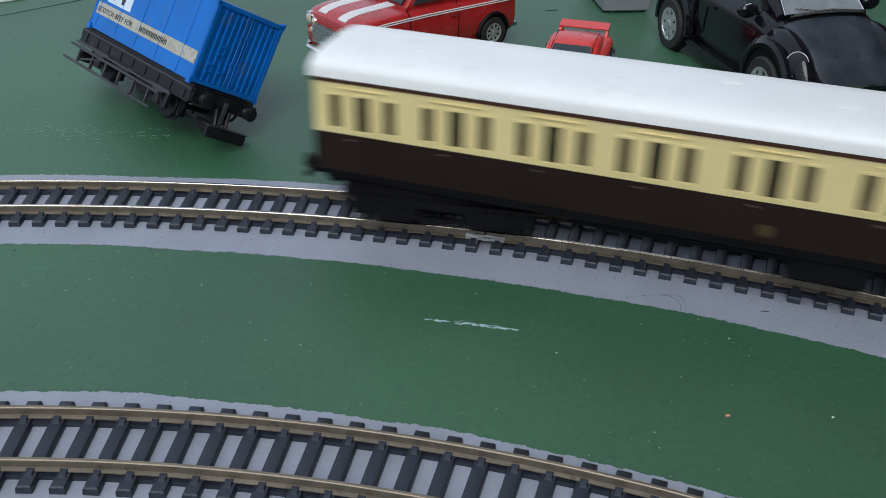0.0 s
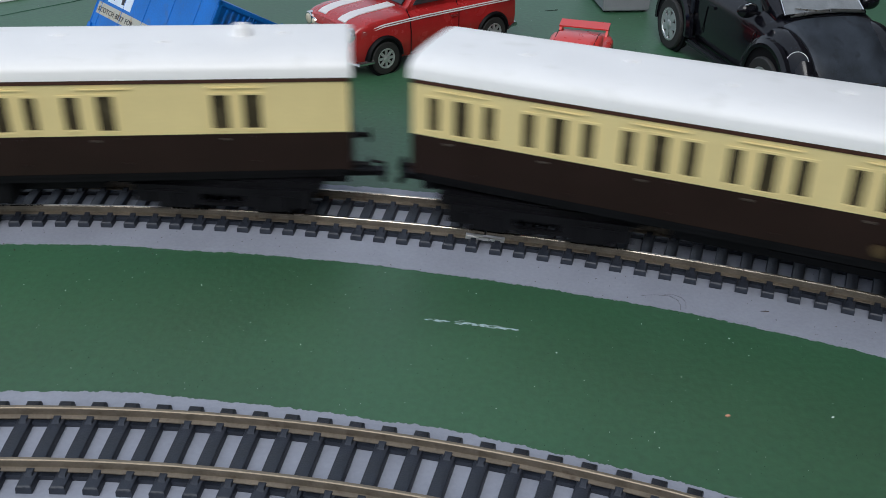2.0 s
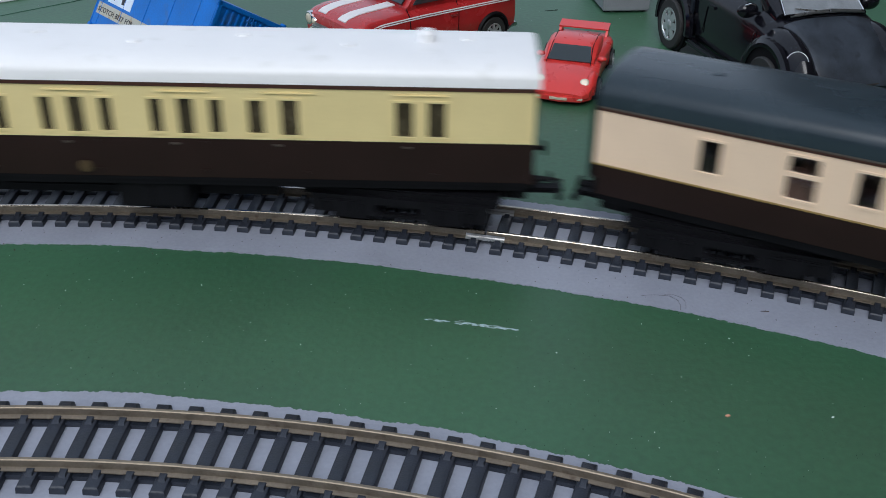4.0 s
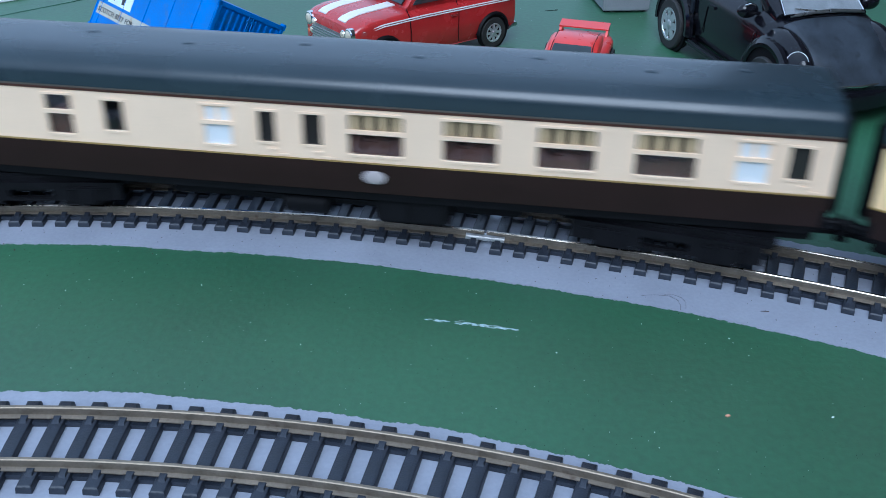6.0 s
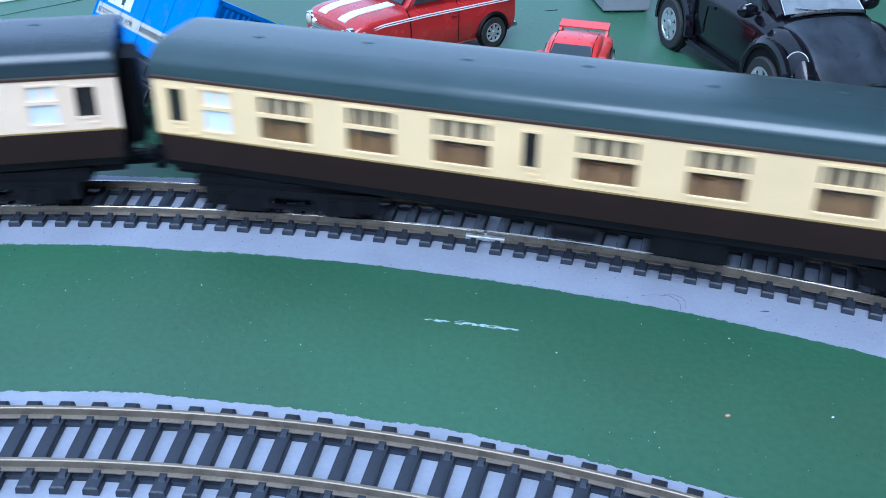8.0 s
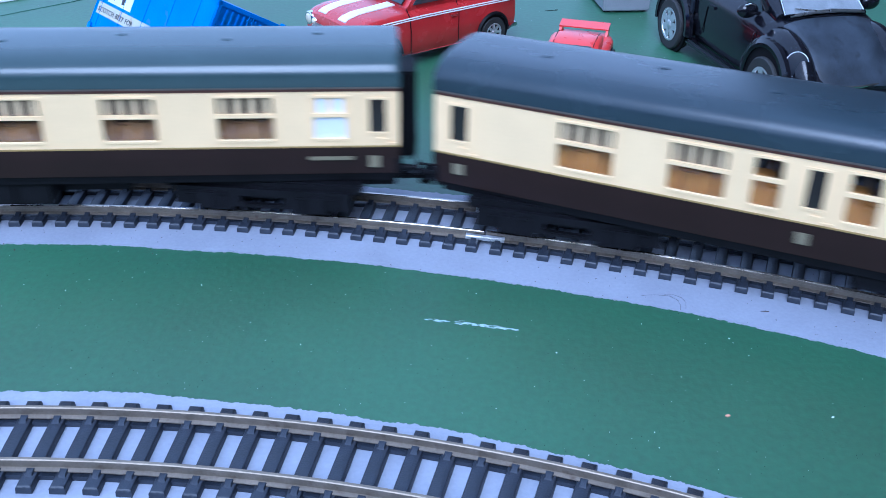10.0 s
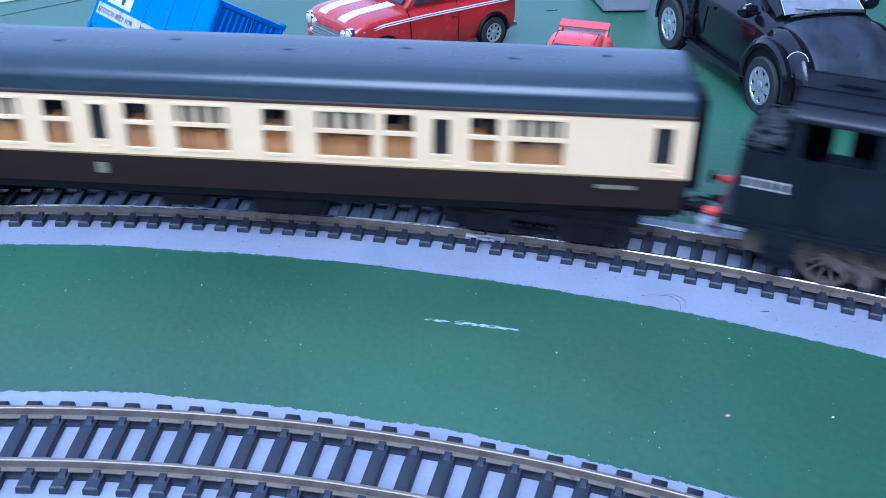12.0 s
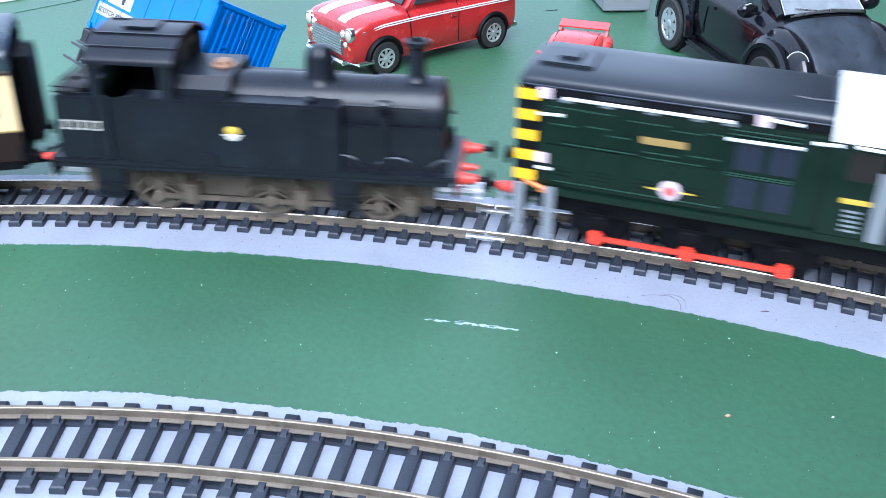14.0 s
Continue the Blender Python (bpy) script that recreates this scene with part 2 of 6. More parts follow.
def build_track(c, r, s0, s1, joint, runs, lo, hi, label, m_head):
    tr = empty("railway_track", label, "railway track", "tracks on the board")
    for y, nm in ((-8.75, "rail"), (8.75, "rail")):
        pieces = [(s0, joint - 0.35), (joint + 0.35, s1)]
        bm = bmesh.new()
        for a, b in pieces:
            ribbon(bm, c, r, a, b, 6.0, [(y - 1.15, 2.15), (y + 1.15, 2.15), (y + 1.15, 2.4), (y + 0.26, 2.75), (y + 0.26, 3.75), (y + 0.55, 3.95), (y + 0.55, 4.7),
                                         (y - 0.55, 4.7), (y - 0.55, 3.95), (y - 0.26, 3.75), (y - 0.26, 2.75), (y - 1.15, 2.4)])
        rail = part(nm, bm, M_RAIL, tr, "tarnished nickel silver rail")
        bm = bmesh.new()
        for a, b in pieces:
            ribbon(bm, c, r, a, b, 6.0, [(y - 0.53, 4.7), (y + 0.53, 4.7), (y + 0.34, 4.9), (y - 0.34, 4.9)])
        part("rail_head", bm, m_head, rail, "worn running surface")
        bm = bmesh.new()
        ribbon(bm, c, r, joint - 6, joint + 6, 3.0, [(y - 1.35, 2.2), (y + 1.35, 2.2), (y + 1.2, 2.95), (y + 0.62, 3.1), (y + 0.62, 3.8), (y - 0.62, 3.8), (y - 0.62, 3.1), (y - 1.2, 2.95)])
        part("rail_joiner", bm, M_STEEL, tr, "bright folded steel rail joiner")
        bm = bmesh.new()
        ribbon(bm, c, r, s0, joint - 5, 8.0, [(y - 1.6, 0.3), (y + 1.6, 0.3), (y + 1.6, 1.4), (y - 1.6, 1.4)])
        ribbon(bm, c, r, joint + 5, s1, 8.0, [(y - 1.6, 0.3), (y + 1.6, 0.3), (y + 1.6, 1.4), (y - 1.6, 1.4)])
        part("sleeper_web", bm, M_SLEEPER, tr)
    me = sleeper_mesh()
    rest = []
    (a0, p0), (a1, p1) = runs
    spots = [a0 + k * p0 for k in range(int((s0 - a0) / p0), int((joint - a0) / p0) + 1) if a0 + k * p0 < joint - 2]
    spots += [a1 + k * p1 for k in range(int((joint - a1) / p1) - 1, int((s1 - a1) / p1) + 1) if a1 + k * p1 > joint + 2]
    for s in spots:
        m = sleeper_pose(s, c, r)
        if lo <= s <= hi:
            ob = new("sleeper", me)
            ob.parent = tr
            ob.matrix_basis = m
        else:
            rest.append(m)
    bm = bmesh.new()
    for m in rest:
        mm = Matrix.Translation(m.translation * 1000) @ m.to_3x3().to_4x4()
        vs = [bm.verts.new(mm @ Vector((x, y, z))) for x in (-1.7, 1.7) for y in (-14.5, 14.5) for z in (0.3, 2.15)]
        for q in ((0, 1, 3, 2), (4, 6, 7, 5), (0, 4, 5, 1), (2, 3, 7, 6), (1, 5, 7, 3)):
            bm.faces.new([vs[i] for i in q])
    tagged(part("sleeper_run", bm, M_SLEEPER, tr, smooth=False), kind="stuff")
    return tr


build_track(FAR_C, FAR_R, -1500, 1860, 123.0, ((47.3, 7.225), (127.0, 7.29)), -800, 1300, "curved railway track with black sleepers and tarnished rails", M_RAILTOP)
build_track(NEAR_C, NEAR_R, -1000, 1150, -420.0, ((64.8, 7.34), (64.8, 7.34)), -900, 1100, "tighter curved railway track with black sleepers", M_RAILDULL)

# ---- the train ----
def wheel_profile(r, w):
    return [(r * 0.55, -w / 2), (r - 0.6, -w / 2), (r - 0.2, -w / 2 + 0.25), (r, w / 2 - 0.8), (r + 0.7, w / 2 - 0.7), (r + 0.7, w / 2 - 0.1), (r - 0.5, w / 2), (r * 0.55, w / 2)]


def wheelset(parent, x, r, name="wheelset"):
    """Two flanged wheels on an axle; turns about its own y axis."""
    bm = bmesh.new()
    for sgn in (-1, 1):
        m = at(0, sgn * 8.3, 0) @ (AXIS_Y if sgn > 0 else Matrix.Rotation(radians(-90), 4, "X"))
        lathe(bm, wheel_profile(r, 2.8), 22, m)
        for k in range(3):
            a = 2 * math.pi * k / 3
            cyl(bm, (r * 0.6 * math.cos(a), sgn * 9.5, r * 0.6 * math.sin(a)), r * 0.14, 0.7, "y", 8)
    cyl(bm, (0, 0, 0), 1.0, 23, "y", 10)
    ob = part(name, bm, M_BLACK, parent, "black flanged wheels on a steel axle")
    ob.location = (x * MM, 0, (RAIL_TOP + r) * MM)
    return ob


WHEELS = []      # (wheelset, x, radius)
BOGIES = []      # (bogie, vehicle, x)


def bogie(coach, x, r=6.3, base=17.0):
    b = new("bogie")
    b.parent = coach
    b.empty_display_size = 0.005
    b.location = (x * MM, 0, 0)
    tagged(b, "black plastic four-wheel bogie")
    for y in (-14.2, 14.2):
        bm = bmesh.new()
        wall(bm, -27, 27, 8.2, 15.5, [(-27.1, -20, 8, 9.8), (20, 27.1, 8, 9.8), (-9, 9, 8, 9.5), (-6.5, 6.5, 10.6, 13.2)], y - 0.7, y + 0.7)
        for wx in (-base, base):
            box(bm, wx - 2.6, wx + 2.6, y - 1.6, y + 1.2, 8.6, 14.4, 0.4)
            box(bm, wx - 6.5, wx + 6.5, y - 1.3, y + 0.6, 13.0, 14.2, 0.3)
            for dx in (-5.2, 5.2):
                cyl(bm, (wx + dx, y - 0.4, 11.4), 1.0, 3.4, "z", 8)
        box(bm, -6.0, 6.0, y - 1.2, y + 0.4, 9.4, 10.6, 0.3)
        part("side_frame", bm, M_UNDER, b)
    bm = bmesh.new()
    box(bm, -5, 5, -14, 14, 12, 16, 0.4)
    for sx in (-25.5, 25.5):
        box(bm, sx - 1, sx + 1, -14, 14, 11, 14, 0.3)
    part("cross_beam", bm, M_UNDER, b)
    bm = bmesh.new()
    box(bm, -30, 30, -13.2, 13.2, 14.2, 17.6, 0.5)
    part("bogie_top", bm, M_UNDER, b, "black moulded bogie top plate")
    for wx in (-base, base):
        w = wheelset(b, wx, r)
        WHEELS.append((w, wx, r))
    BOGIES.append((b, coach, x))
    return b


def roof_profile(half, z_eave, z_top, n=20, e=0.68):
    """Rounded coach roof: tight shoulders and a flatter crown, closed underneath."""
    pts = []
    for i in range(n + 1):
        a = math.pi * i / n
        c, s = math.cos(a), math.sin(a)
        y = -half * math.copysign(abs(c) ** e, c)
        pts.append((y, z_eave + (z_top - z_eave) * s ** e))
    inner = [(y * 0.93, z_eave + (z - z_eave) * 0.86 - 0.0) for y, z in reversed(pts)]
    return pts + inner


def roof(bm, x0, x1, half, ze, zt, dome=6.0, e=0.68):
    """A roof with gently domed ends."""
    rings = []
    for f, x in ((0.84, x0), (0.94, x0 + dome * 0.12), (0.985, x0 + dome * 0.4), (1.0, x0 + dome), (1.0, x1 - dome), (0.985, x1 - dome * 0.4), (0.94, x1 - dome * 0.12), (0.84, x1)):
        rings.append([(x, y, z) for y, z in roof_profile(half, ze, ze + (zt - ze) * f, e=e)])
    loft(bm, rings, cap=True)


def side(coach, y_out, thick, x0, x1, z0, zw, z1, holes, m_top, m_low, tumble=1.0):
    """One bodyside: cream above the waist, chocolate below, and its lining."""
    sg = -1 if y_out < 0 else 1
    yi = y_out - sg * thick
    bm = bmesh.new()
    wall(bm, x0, x1, zw, z1, holes, y_out, yi)
    part("upper_panel", bm, m_top, coach, "cream painted upper bodyside with window openings", smooth=False)
    bm = bmesh.new()
    prof = [(y_out, zw), (y_out, zw - 3), (y_out - sg * 0.25 * tumble, (z0 + zw) / 2), (y_out - sg * tumble, z0), (yi - sg * tumble, z0), (yi, zw)]
    extrude_x(bm, prof, x0, x1)
    part("lower_panel", bm, m_low, coach, "chocolate brown lower bodyside")


def window(coach, xa, xb, za, zb, y, sg, style, frame_mat):
    """A pane with its raised frame; style: big (vents over a transom), narrow, plain, door, frosted, smoky."""
    fr = bmesh.new()
    t, d = 0.5, 0.28
    yo, yi = y + sg * d, y - sg * 0.8
    lo, hi = min(yo, yi), max(yo, yi)
    box(fr, xa - t, xb + t, lo, hi, za - t, za + 0.15)
    box(fr, xa - t, xb + t, lo, hi, zb - 0.15, zb + t)
    box(fr, xa - t, xa + 0.15, lo, hi, za + 0.15, zb - 0.15)
    box(fr, xb - 0.15, xb + t, lo, hi, za + 0.15, zb - 0.15)
    zt = za + (zb - za) * 0.57
    if style in ("big", "narrow", "frosted"):
        box(fr, xa + 0.15, xb - 0.15, lo, hi, zt - 0.55, zt + 0.55)
    if style in ("big", "narrow", "smoky"):
        k = 1.2 if style != "smoky" else 0.7
        for cx, dx in ((xa, 1), (xb, -1)):
            for cz, dz in ((za, 1), (zb, -1)):
                tri = [(cx, cz), (cx + dx * k, cz), (cx + dx * k * 0.3, cz + dz * k * 0.3), (cx, cz + dz * k)]
                loft(fr, [[(x, yy, z) for x, z in tri] for yy in (lo + 0.05, hi - 0.05)])
    w = part("window", fr, frame_mat, coach, "cream window frame", smooth=False)
    yp0, yp1 = sorted((y - sg * 0.55, y - sg * 0.85))

    def pane(x0, x1, z0, z1, m, label):
        bm = bmesh.new()
        box(bm, x0, x1, yp0, yp1, z0, z1)
        p = part("pane", bm, m, w, label, smooth=False)
        if m is M_GLASS:
            p.visible_shadow = False

    if style == "smoky":
        pane(xa, xb, za, zb, M_WINSMOKE, "smoky brown pane")
    elif style in ("door", "plain"):
        pane(xa, xb, za, zb, M_GLASS if style == "plain" else M_WINDARK, "window pane")
    elif style == "frosted":
        pane(xa, xb, za, zt, M_FROST, "pale blue frosted pane")
        mid = (xa + xb) / 2
        pane(xa + 0.9, mid - 0.8, zt, zb - 0.6, M_FROST, "pale blue frosted pane")
        pane(mid + 0.8, xb - 0.9, zt, zb - 0.6, M_FROST, "pale blue frosted pane")
        for u0, u1, w0 in ((xa, xa + 0.9, zt), (mid - 0.8, mid + 0.8, zt), (xb - 0.9, xb, zt), (xa + 0.9, mid - 0.8, zb - 0.6), (mid + 0.8, xb - 0.9, zb - 0.6)):
            bm = bmesh.new()
            box(bm, u0, u1, yp0 - 0.2, yp1 + 0.2, w0, zb)
            part("mullion", bm, frame_mat, w, smooth=False)
    else:
        pane(xa, xb, za, zt, M_GLASS, "clear pane")
        if style == "narrow":
            pane(xa, xb, zt, zb, M_GLASS, "clear pane")
        else:
            n = 4
            for k in range(n):
                u0, u1 = xa + (xb - xa) * k / n + 1.05, xa + (xb - xa) * (k + 1) / n - 1.05
                pane(u0, u1, zt, zb, M_VENT, "beige ventilator pane")
            for k in range(n + 1):
                u = xa + (xb - xa) * k / n
                bm = bmesh.new()
                box(bm, max(xa, u - 1.05), min(xb, u + 1.05), yp0 + 0.05, yp1 + 0.25, zt, zb)
                part("vent_bar", bm, M_VENTGAP, w, smooth=False)
    return w


def coach_frame(coach, half_len, z0, pivots, box_x):
    """Floor, ends, underframe, couplings and bogies."""
    bm = bmesh.new()
    box(bm, -half_len + 1, half_len - 1, -16.2, 16.2, z0 - 1.2, z0 + 1.5)
    part("floor", bm, M_UNDER, coach)
    for y in (-15.2, 15.2):
        bm = bmesh.new()
        box(bm, -half_len + 2, half_len - 2, y - 0.6, y + 0.6, z0 - 3.0, z0 - 1.0, 0.2)
        part("solebar", bm, M_BLACK, coach)
    for bx in box_x:
        bm = bmesh.new()
        box(bm, bx - 11, bx + 11, -14.0, 14.0, 10.2, z0 - 1.2, 0.8)
        box(bm, bx - 10, bx - 0.6, -14.6, -13.8, 11.2, z0 - 2.6, 0.2)
        box(bm, bx + 0.6, bx + 10, -14.6, -13.8, 11.2, z0 - 2.6, 0.2)
        part("battery_box", bm, M_UNDER, coach, "black underfloor battery box")
    bm = bmesh.new()
    box(bm, -54, 54, -6, 6, 11.0, z0 - 1.2, 0.5)
    part("chassis_spine", bm, M_UNDER, coach)
    bm = bmesh.new()
    for y in (-8, 8):
        rod(bm, [(-52, y, z0 - 2), (-26, y, z0 - 7.2), (26, y, z0 - 7.2), (52, y, z0 - 2)], 0.5)
    part("truss_rod", bm, M_UNDER, coach)
    for sg in (-1, 1):
        bm = bmesh.new()
        box(bm, sg * half_len - 1.0, sg * half_len + 1.0, -14.5, 14.5, z0 - 3, z0 + 1.5, 0.3)
        part("headstock", bm, M_BLACK, coach)
        bm = bmesh.new()
        box(bm, *sorted((sg * 124.5, sg * (half_len - 1))), -12.5, 12.5, 14.6, z0 - 1.2, 0.4)
        part("end_chassis", bm, M_UNDER, coach)
        for y in (-11.2, 11.2):
            bm = bmesh.new()
            lathe(bm, [(1.1, 0), (1.1, 3), (0.8, 3.1), (0.8, 5.2), (2.4, 5.4), (2.4, 6.1), (1.6, 6.4)], 14, at(sg * half_len, y, z0 - 1) @ (AXIS_X if sg > 0 else Matrix.Rotation(radians(-90), 4, "Y")))
            part("buffer", bm, M_BLACK, coach)
        bm = bmesh.new()
        box(bm, *sorted((sg * (half_len - 14), sg * (half_len + 11))), -2.2, 2.2, 11.6, 13.2, 0.3)
        box(bm, sg * (half_len + 9.6) - 0.9, sg * (half_len + 9.6) + 0.9, -5.8, 5.8, 11.0, 12.8, 0.3)
        box(bm, *sorted((sg * (half_len - 10), sg * (half_len - 2))), -5.5, 5.5, 11.4, 14.6, 0.4)
        rod(bm, [(sg * (half_len + 2), 0, 13.6), (sg * (half_len + 7), 0, 15.8), (sg * (half_len + 10.5), 0, 15.0), (sg * (half_len + 10.5), 0, 12.6)], 0.5)
        part("coupling", bm, M_BLACK, coach, "black tension-lock coupling hook")
    for px in pivots:
        bogie(coach, px)


def interior(coach, half_len, z0, z1, mat, seats):
    bm = bmesh.new()
    box(bm, -half_len + 2, half_len - 2, -15.8, 15.8, z0 + 1.6, z0 + 2.6)
    part("interior_floor", bm, mat, coach)
    bm = bmesh.new()
    box(bm, -half_len + 3, half_len - 3, 4.6, 5.4, z0 + 2.6, z0 + 9.6)
    part("corridor_partition", bm, mat, coach)
    # upper half in a darker brown: painted shade under the roof
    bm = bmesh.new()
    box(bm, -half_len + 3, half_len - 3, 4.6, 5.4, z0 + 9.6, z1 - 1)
    part("corridor_partition", bm, M_INT_SHADE, coach, "upper half of the partition, shade put into its colour")
    for x in seats:
        bm = bmesh.new()
        box(bm, x - 1.0, x + 1.0, -15, 4.5, z0 + 2.6, z0 + 19.5, 0.4)
        box(bm, x - 5.5, x + 5.5, -15, 4.5, z0 + 2.6, z0 + 9.5, 0.8)
        part("seat", bm, mat, coach)


def suburban_coach(label, lift=1.2, zt=57.0):
    """White-roofed compartment coach, cream over chocolate."""
    c = empty("railway_coach", label, "railway coach", "coaches of the train")
    hl, z0, zw, z1 = 129.2, 20.0 + 0.8 * lift, 32.2 + lift, 47.8 + lift
    holes = []
    for g in (-114.0, -85.6, -57.9, -29.9, 0.1, 31.0):
        holes += [(g - 10.3, g - 6.5, 33.9 + lift, 44.2 + lift), (g - 2.4, g + 2.4, 33.4 + lift, 44.4 + lift), (g + 6.5, g + 10.3, 33.9 + lift, 44.2 + lift)]
    holes += [(48.4, 53.0, 33.9 + lift, 44.2 + lift), (57.6, 62.8, 33.4 + lift, 44.4 + lift), (89.8, 95.0, 33.6 + lift, 44.3 + lift), (98.8, 104.2, 33.6 + lift, 44.3 + lift)]
    for y in (-17.5, 17.5):
        sg = -1 if y < 0 else 1
        side(c, y, 1.0, -hl, hl, z0, zw, z1, holes, M_CREAM, M_CHOC)
        for h in holes:
            window(c, *h, y, sg, "smoky", M_CREAM)
        lo, hi = sorted((y - sg * 0.6, y + sg * 0.45))
        bm = bmesh.new()
        box(bm, -hl, hl, lo, hi, z1, z1 + 1.5, 0.15)
        part("cantrail", bm, M_CHOC_LINE, c, "dark brown line below the roof")
        for gx in (-114.0, -85.6, -57.9, -29.9, 0.1, 31.0, 60.2, 97.0):
            bm = bmesh.new()
            lo2, hi2 = sorted((y, y + sg * 0.5))
            box(bm, gx - 7.5, gx + 7.5, lo2, hi2, 46.1 + lift, 46.5 + lift, 0.1)
            part("door_vent", bm, M_CREAM, c)
            for dz in (31.2 + lift, 24.6):
                bm = bmesh.new()
                box(bm, gx + 3.4, gx + 5.0, lo2, hi2, dz - 0.3, dz + 0.3, 0.1)
                part("door_hinge", bm, M_CHOC, c)
            bm = bmesh.new()
            box(bm, gx - 4.6, gx - 2.9, *sorted((y, y + sg * 0.7)), 30.4 + lift, 30.9 + lift, 0.1)
            part("door_handle", bm, M_GUTTER, c, "small dull door handle")
        bm = bmesh.new()
        lathe(bm, [(1.9, 0), (1.9, 0.18), (1.6, 0.24)], 20, at(0.3, y, 25.2) @ (AXIS_Y if sg < 0 else Matrix.Rotation(radians(-90), 4, "X")))
        part("crest", bm, surface("dull_gilt_crest", (0.07, 0.045, 0.018), 0.45), c, "small round gilt crest")
    for sg in (-1, 1):
        bm = bmesh.new()
        box(bm, *sorted((sg * (hl - 1.2), sg * (hl + 0.3))), -17.3, 17.3, z0, z1 + 1.3)
        part("end_wall", bm, M_CHOC, c, "plain brown coach end")
    bm = bmesh.new()
    roof(bm, -hl - 1, hl + 1, 18.2, z1 + 1.3, zt - 0.3, 2.0, 0.56)
    part("roof", bm, M_ROOF_WHITE, c, "white rounded coach roof")
    for k, gx in enumerate((-100, -72, -44, -15, 15, 45, 76, 110)):
        bm = bmesh.new()
        lathe(bm, [(1.5, 0), (1.5, 0.7), (0.9, 0.95), (0.4, 1.0)], 12, at(gx, 3.5 if k % 2 else -3.5, zt - 0.55))
        part("roof_vent", bm, M_ROOF_WHITE, c)
    bm = bmesh.new()
    lathe(bm, [(2.6, 0), (2.6, 2.6), (1.8, 3.6)], 14, at(98, 2, zt - 0.6))
    part("roof_vent", bm, M_ROOF_WHITE, c, "white drum-shaped roof ventilator")
    interior(c, hl, z0, z1, M_INT_RED, (-100, -72, -44, -15, 15, 45))
    coach_frame(c, hl, z0, (-93, 93), (18,))
    return c


def corridor_coach(label, wins, m_cream, m_roof, m_int, m_frame, z0=21.0, zw=30.9, gilt=True):
    """Dark-roofed corridor coach with large windows and gangways."""
    c = empty("railway_coach", label, "railway coach", "coaches of the train")
    hl, z1, zt = 135.5, 47.0, 57.6
    zs = zw + 2.2      # window sill
    zz = {"big": (zs, 45.4), "narrow": (zs, 45.4), "frosted": (zs + 0.2, 45.3), "door": (zs + 2.0, 44.6), "plain": (zs + 2.0, 44.6)}
    holes = [(a, b, *zz[st]) for st, a, b in wins]
    for y in (-18.0, 18.0):
        sg = -1 if y < 0 else 1
        side(c, y, 1.0, -hl, hl, z0, zw, z1, holes, m_cream, M_CHOC)
        for (st, a, b), h in zip(wins, holes):
            window(c, *h, y, sg, st, m_frame)
            if st in ("big", "narrow") and sg < 0:
                n = max(2, round((b - a) / 4.2))
                for k in range(n):
                    u0, u1 = a - 1.0 + (b - a + 2.0) * k / n, a - 1.0 + (b - a + 2.0) * (k + 1) / n
                    bm = bmesh.new()
                    box(bm, u0 + 0.15, u1 - 0.15, -15.6 + 0.7 * (k % 2), -9.0, z0 + 2.6, 38.9 - 1.1 * ((k * 2 + len(st)) % 3), 0.7)
                    part("seat_back", bm, m_int, c)
            if st == "door":
                for k, dz in enumerate((zw + 1.0, zw + 2.4)):
                    bm = bmesh.new()
                    box(bm, b + 1.0 - 3 * k, b + 2.6 - 3 * k, *sorted((y, y + sg * 0.6)), dz - 0.3, dz + 0.3, 0.1)
                    part("door_handle", bm, m_frame, c)
                for ex in (a - 1.6, b + 2.9):
                    bm = bmesh.new()
                    box(bm, ex - 0.12, ex + 0.12, *sorted((y - sg * 0.1, y + sg * 0.12)), zw + 0.6, 46.4)
                    part("door_seam", bm, m_cream, c)
        for nm, za, zb, m, d in (("waist_line", zw - 0.25, zw + 0.25, M_LINE if gilt else M_CHOC_LINE, 0.12), ("cantrail", z1, z1 + 0.8, M_CHOC_LINE, 0.25), ("gutter", z1 + 0.8, z1 + 1.4, M_GUTTER, 0.4)):
            bm = bmesh.new()
            box(bm, -hl, hl, *sorted((y - sg * 0.3, y + sg * d)), za, zb)
            part(nm, bm, m, c)
    for sg in (-1, 1):
        bm = bmesh.new()
        box(bm, *sorted((sg * (hl - 1.2), sg * (hl + 0.3))), -17.8, 17.8, z0, z1 + 1.4)
        part("end_wall", bm, M_BLACK, c, "black coach end")
        bm = bmesh.new()
        g0, g1 = sg * hl, sg * (hl + 5.5)
        wall_x = sorted((g0, g1))
        box(bm, *wall_x, -7.2, 7.2, 21.5, 48.5, 0.6)
        for k in range(4):
            gx = sg * (hl + 0.8 + 1.3 * k)
            box(bm, gx - 0.3, gx + 0.3, -7.9, 7.9, 20.8, 49.2, 0.2)
        part("gangway", bm, M_BLACK, c, "black ribbed gangway connector")
    bm = bmesh.new()
    roof(bm, -hl - 0.4, hl + 0.4, 18.5, z1 + 1.4, zt - 0.4, 2.5, 0.6)
    part("roof", bm, m_roof, c, "dark rounded coach roof")
    for k, gx in enumerate((-108, -76, -45, -12, 22, 55, 86, 112)):
        bm = bmesh.new()
        lathe(bm, [(1.2, 0), (1.2, 0.35), (0.7, 0.5)], 12, at(gx, 3 if k % 2 else -2, zt - 0.6))
        part("roof_vent", bm, m_roof, c)
    for sg in (-1, 1):
        bm = bmesh.new()
        rod(bm, [(sg * 132, -12.2, zt - 2.0), (sg * 95, -12.2, zt - 2.0)], 0.3)
        part("roof_rib", bm, m_roof, c)
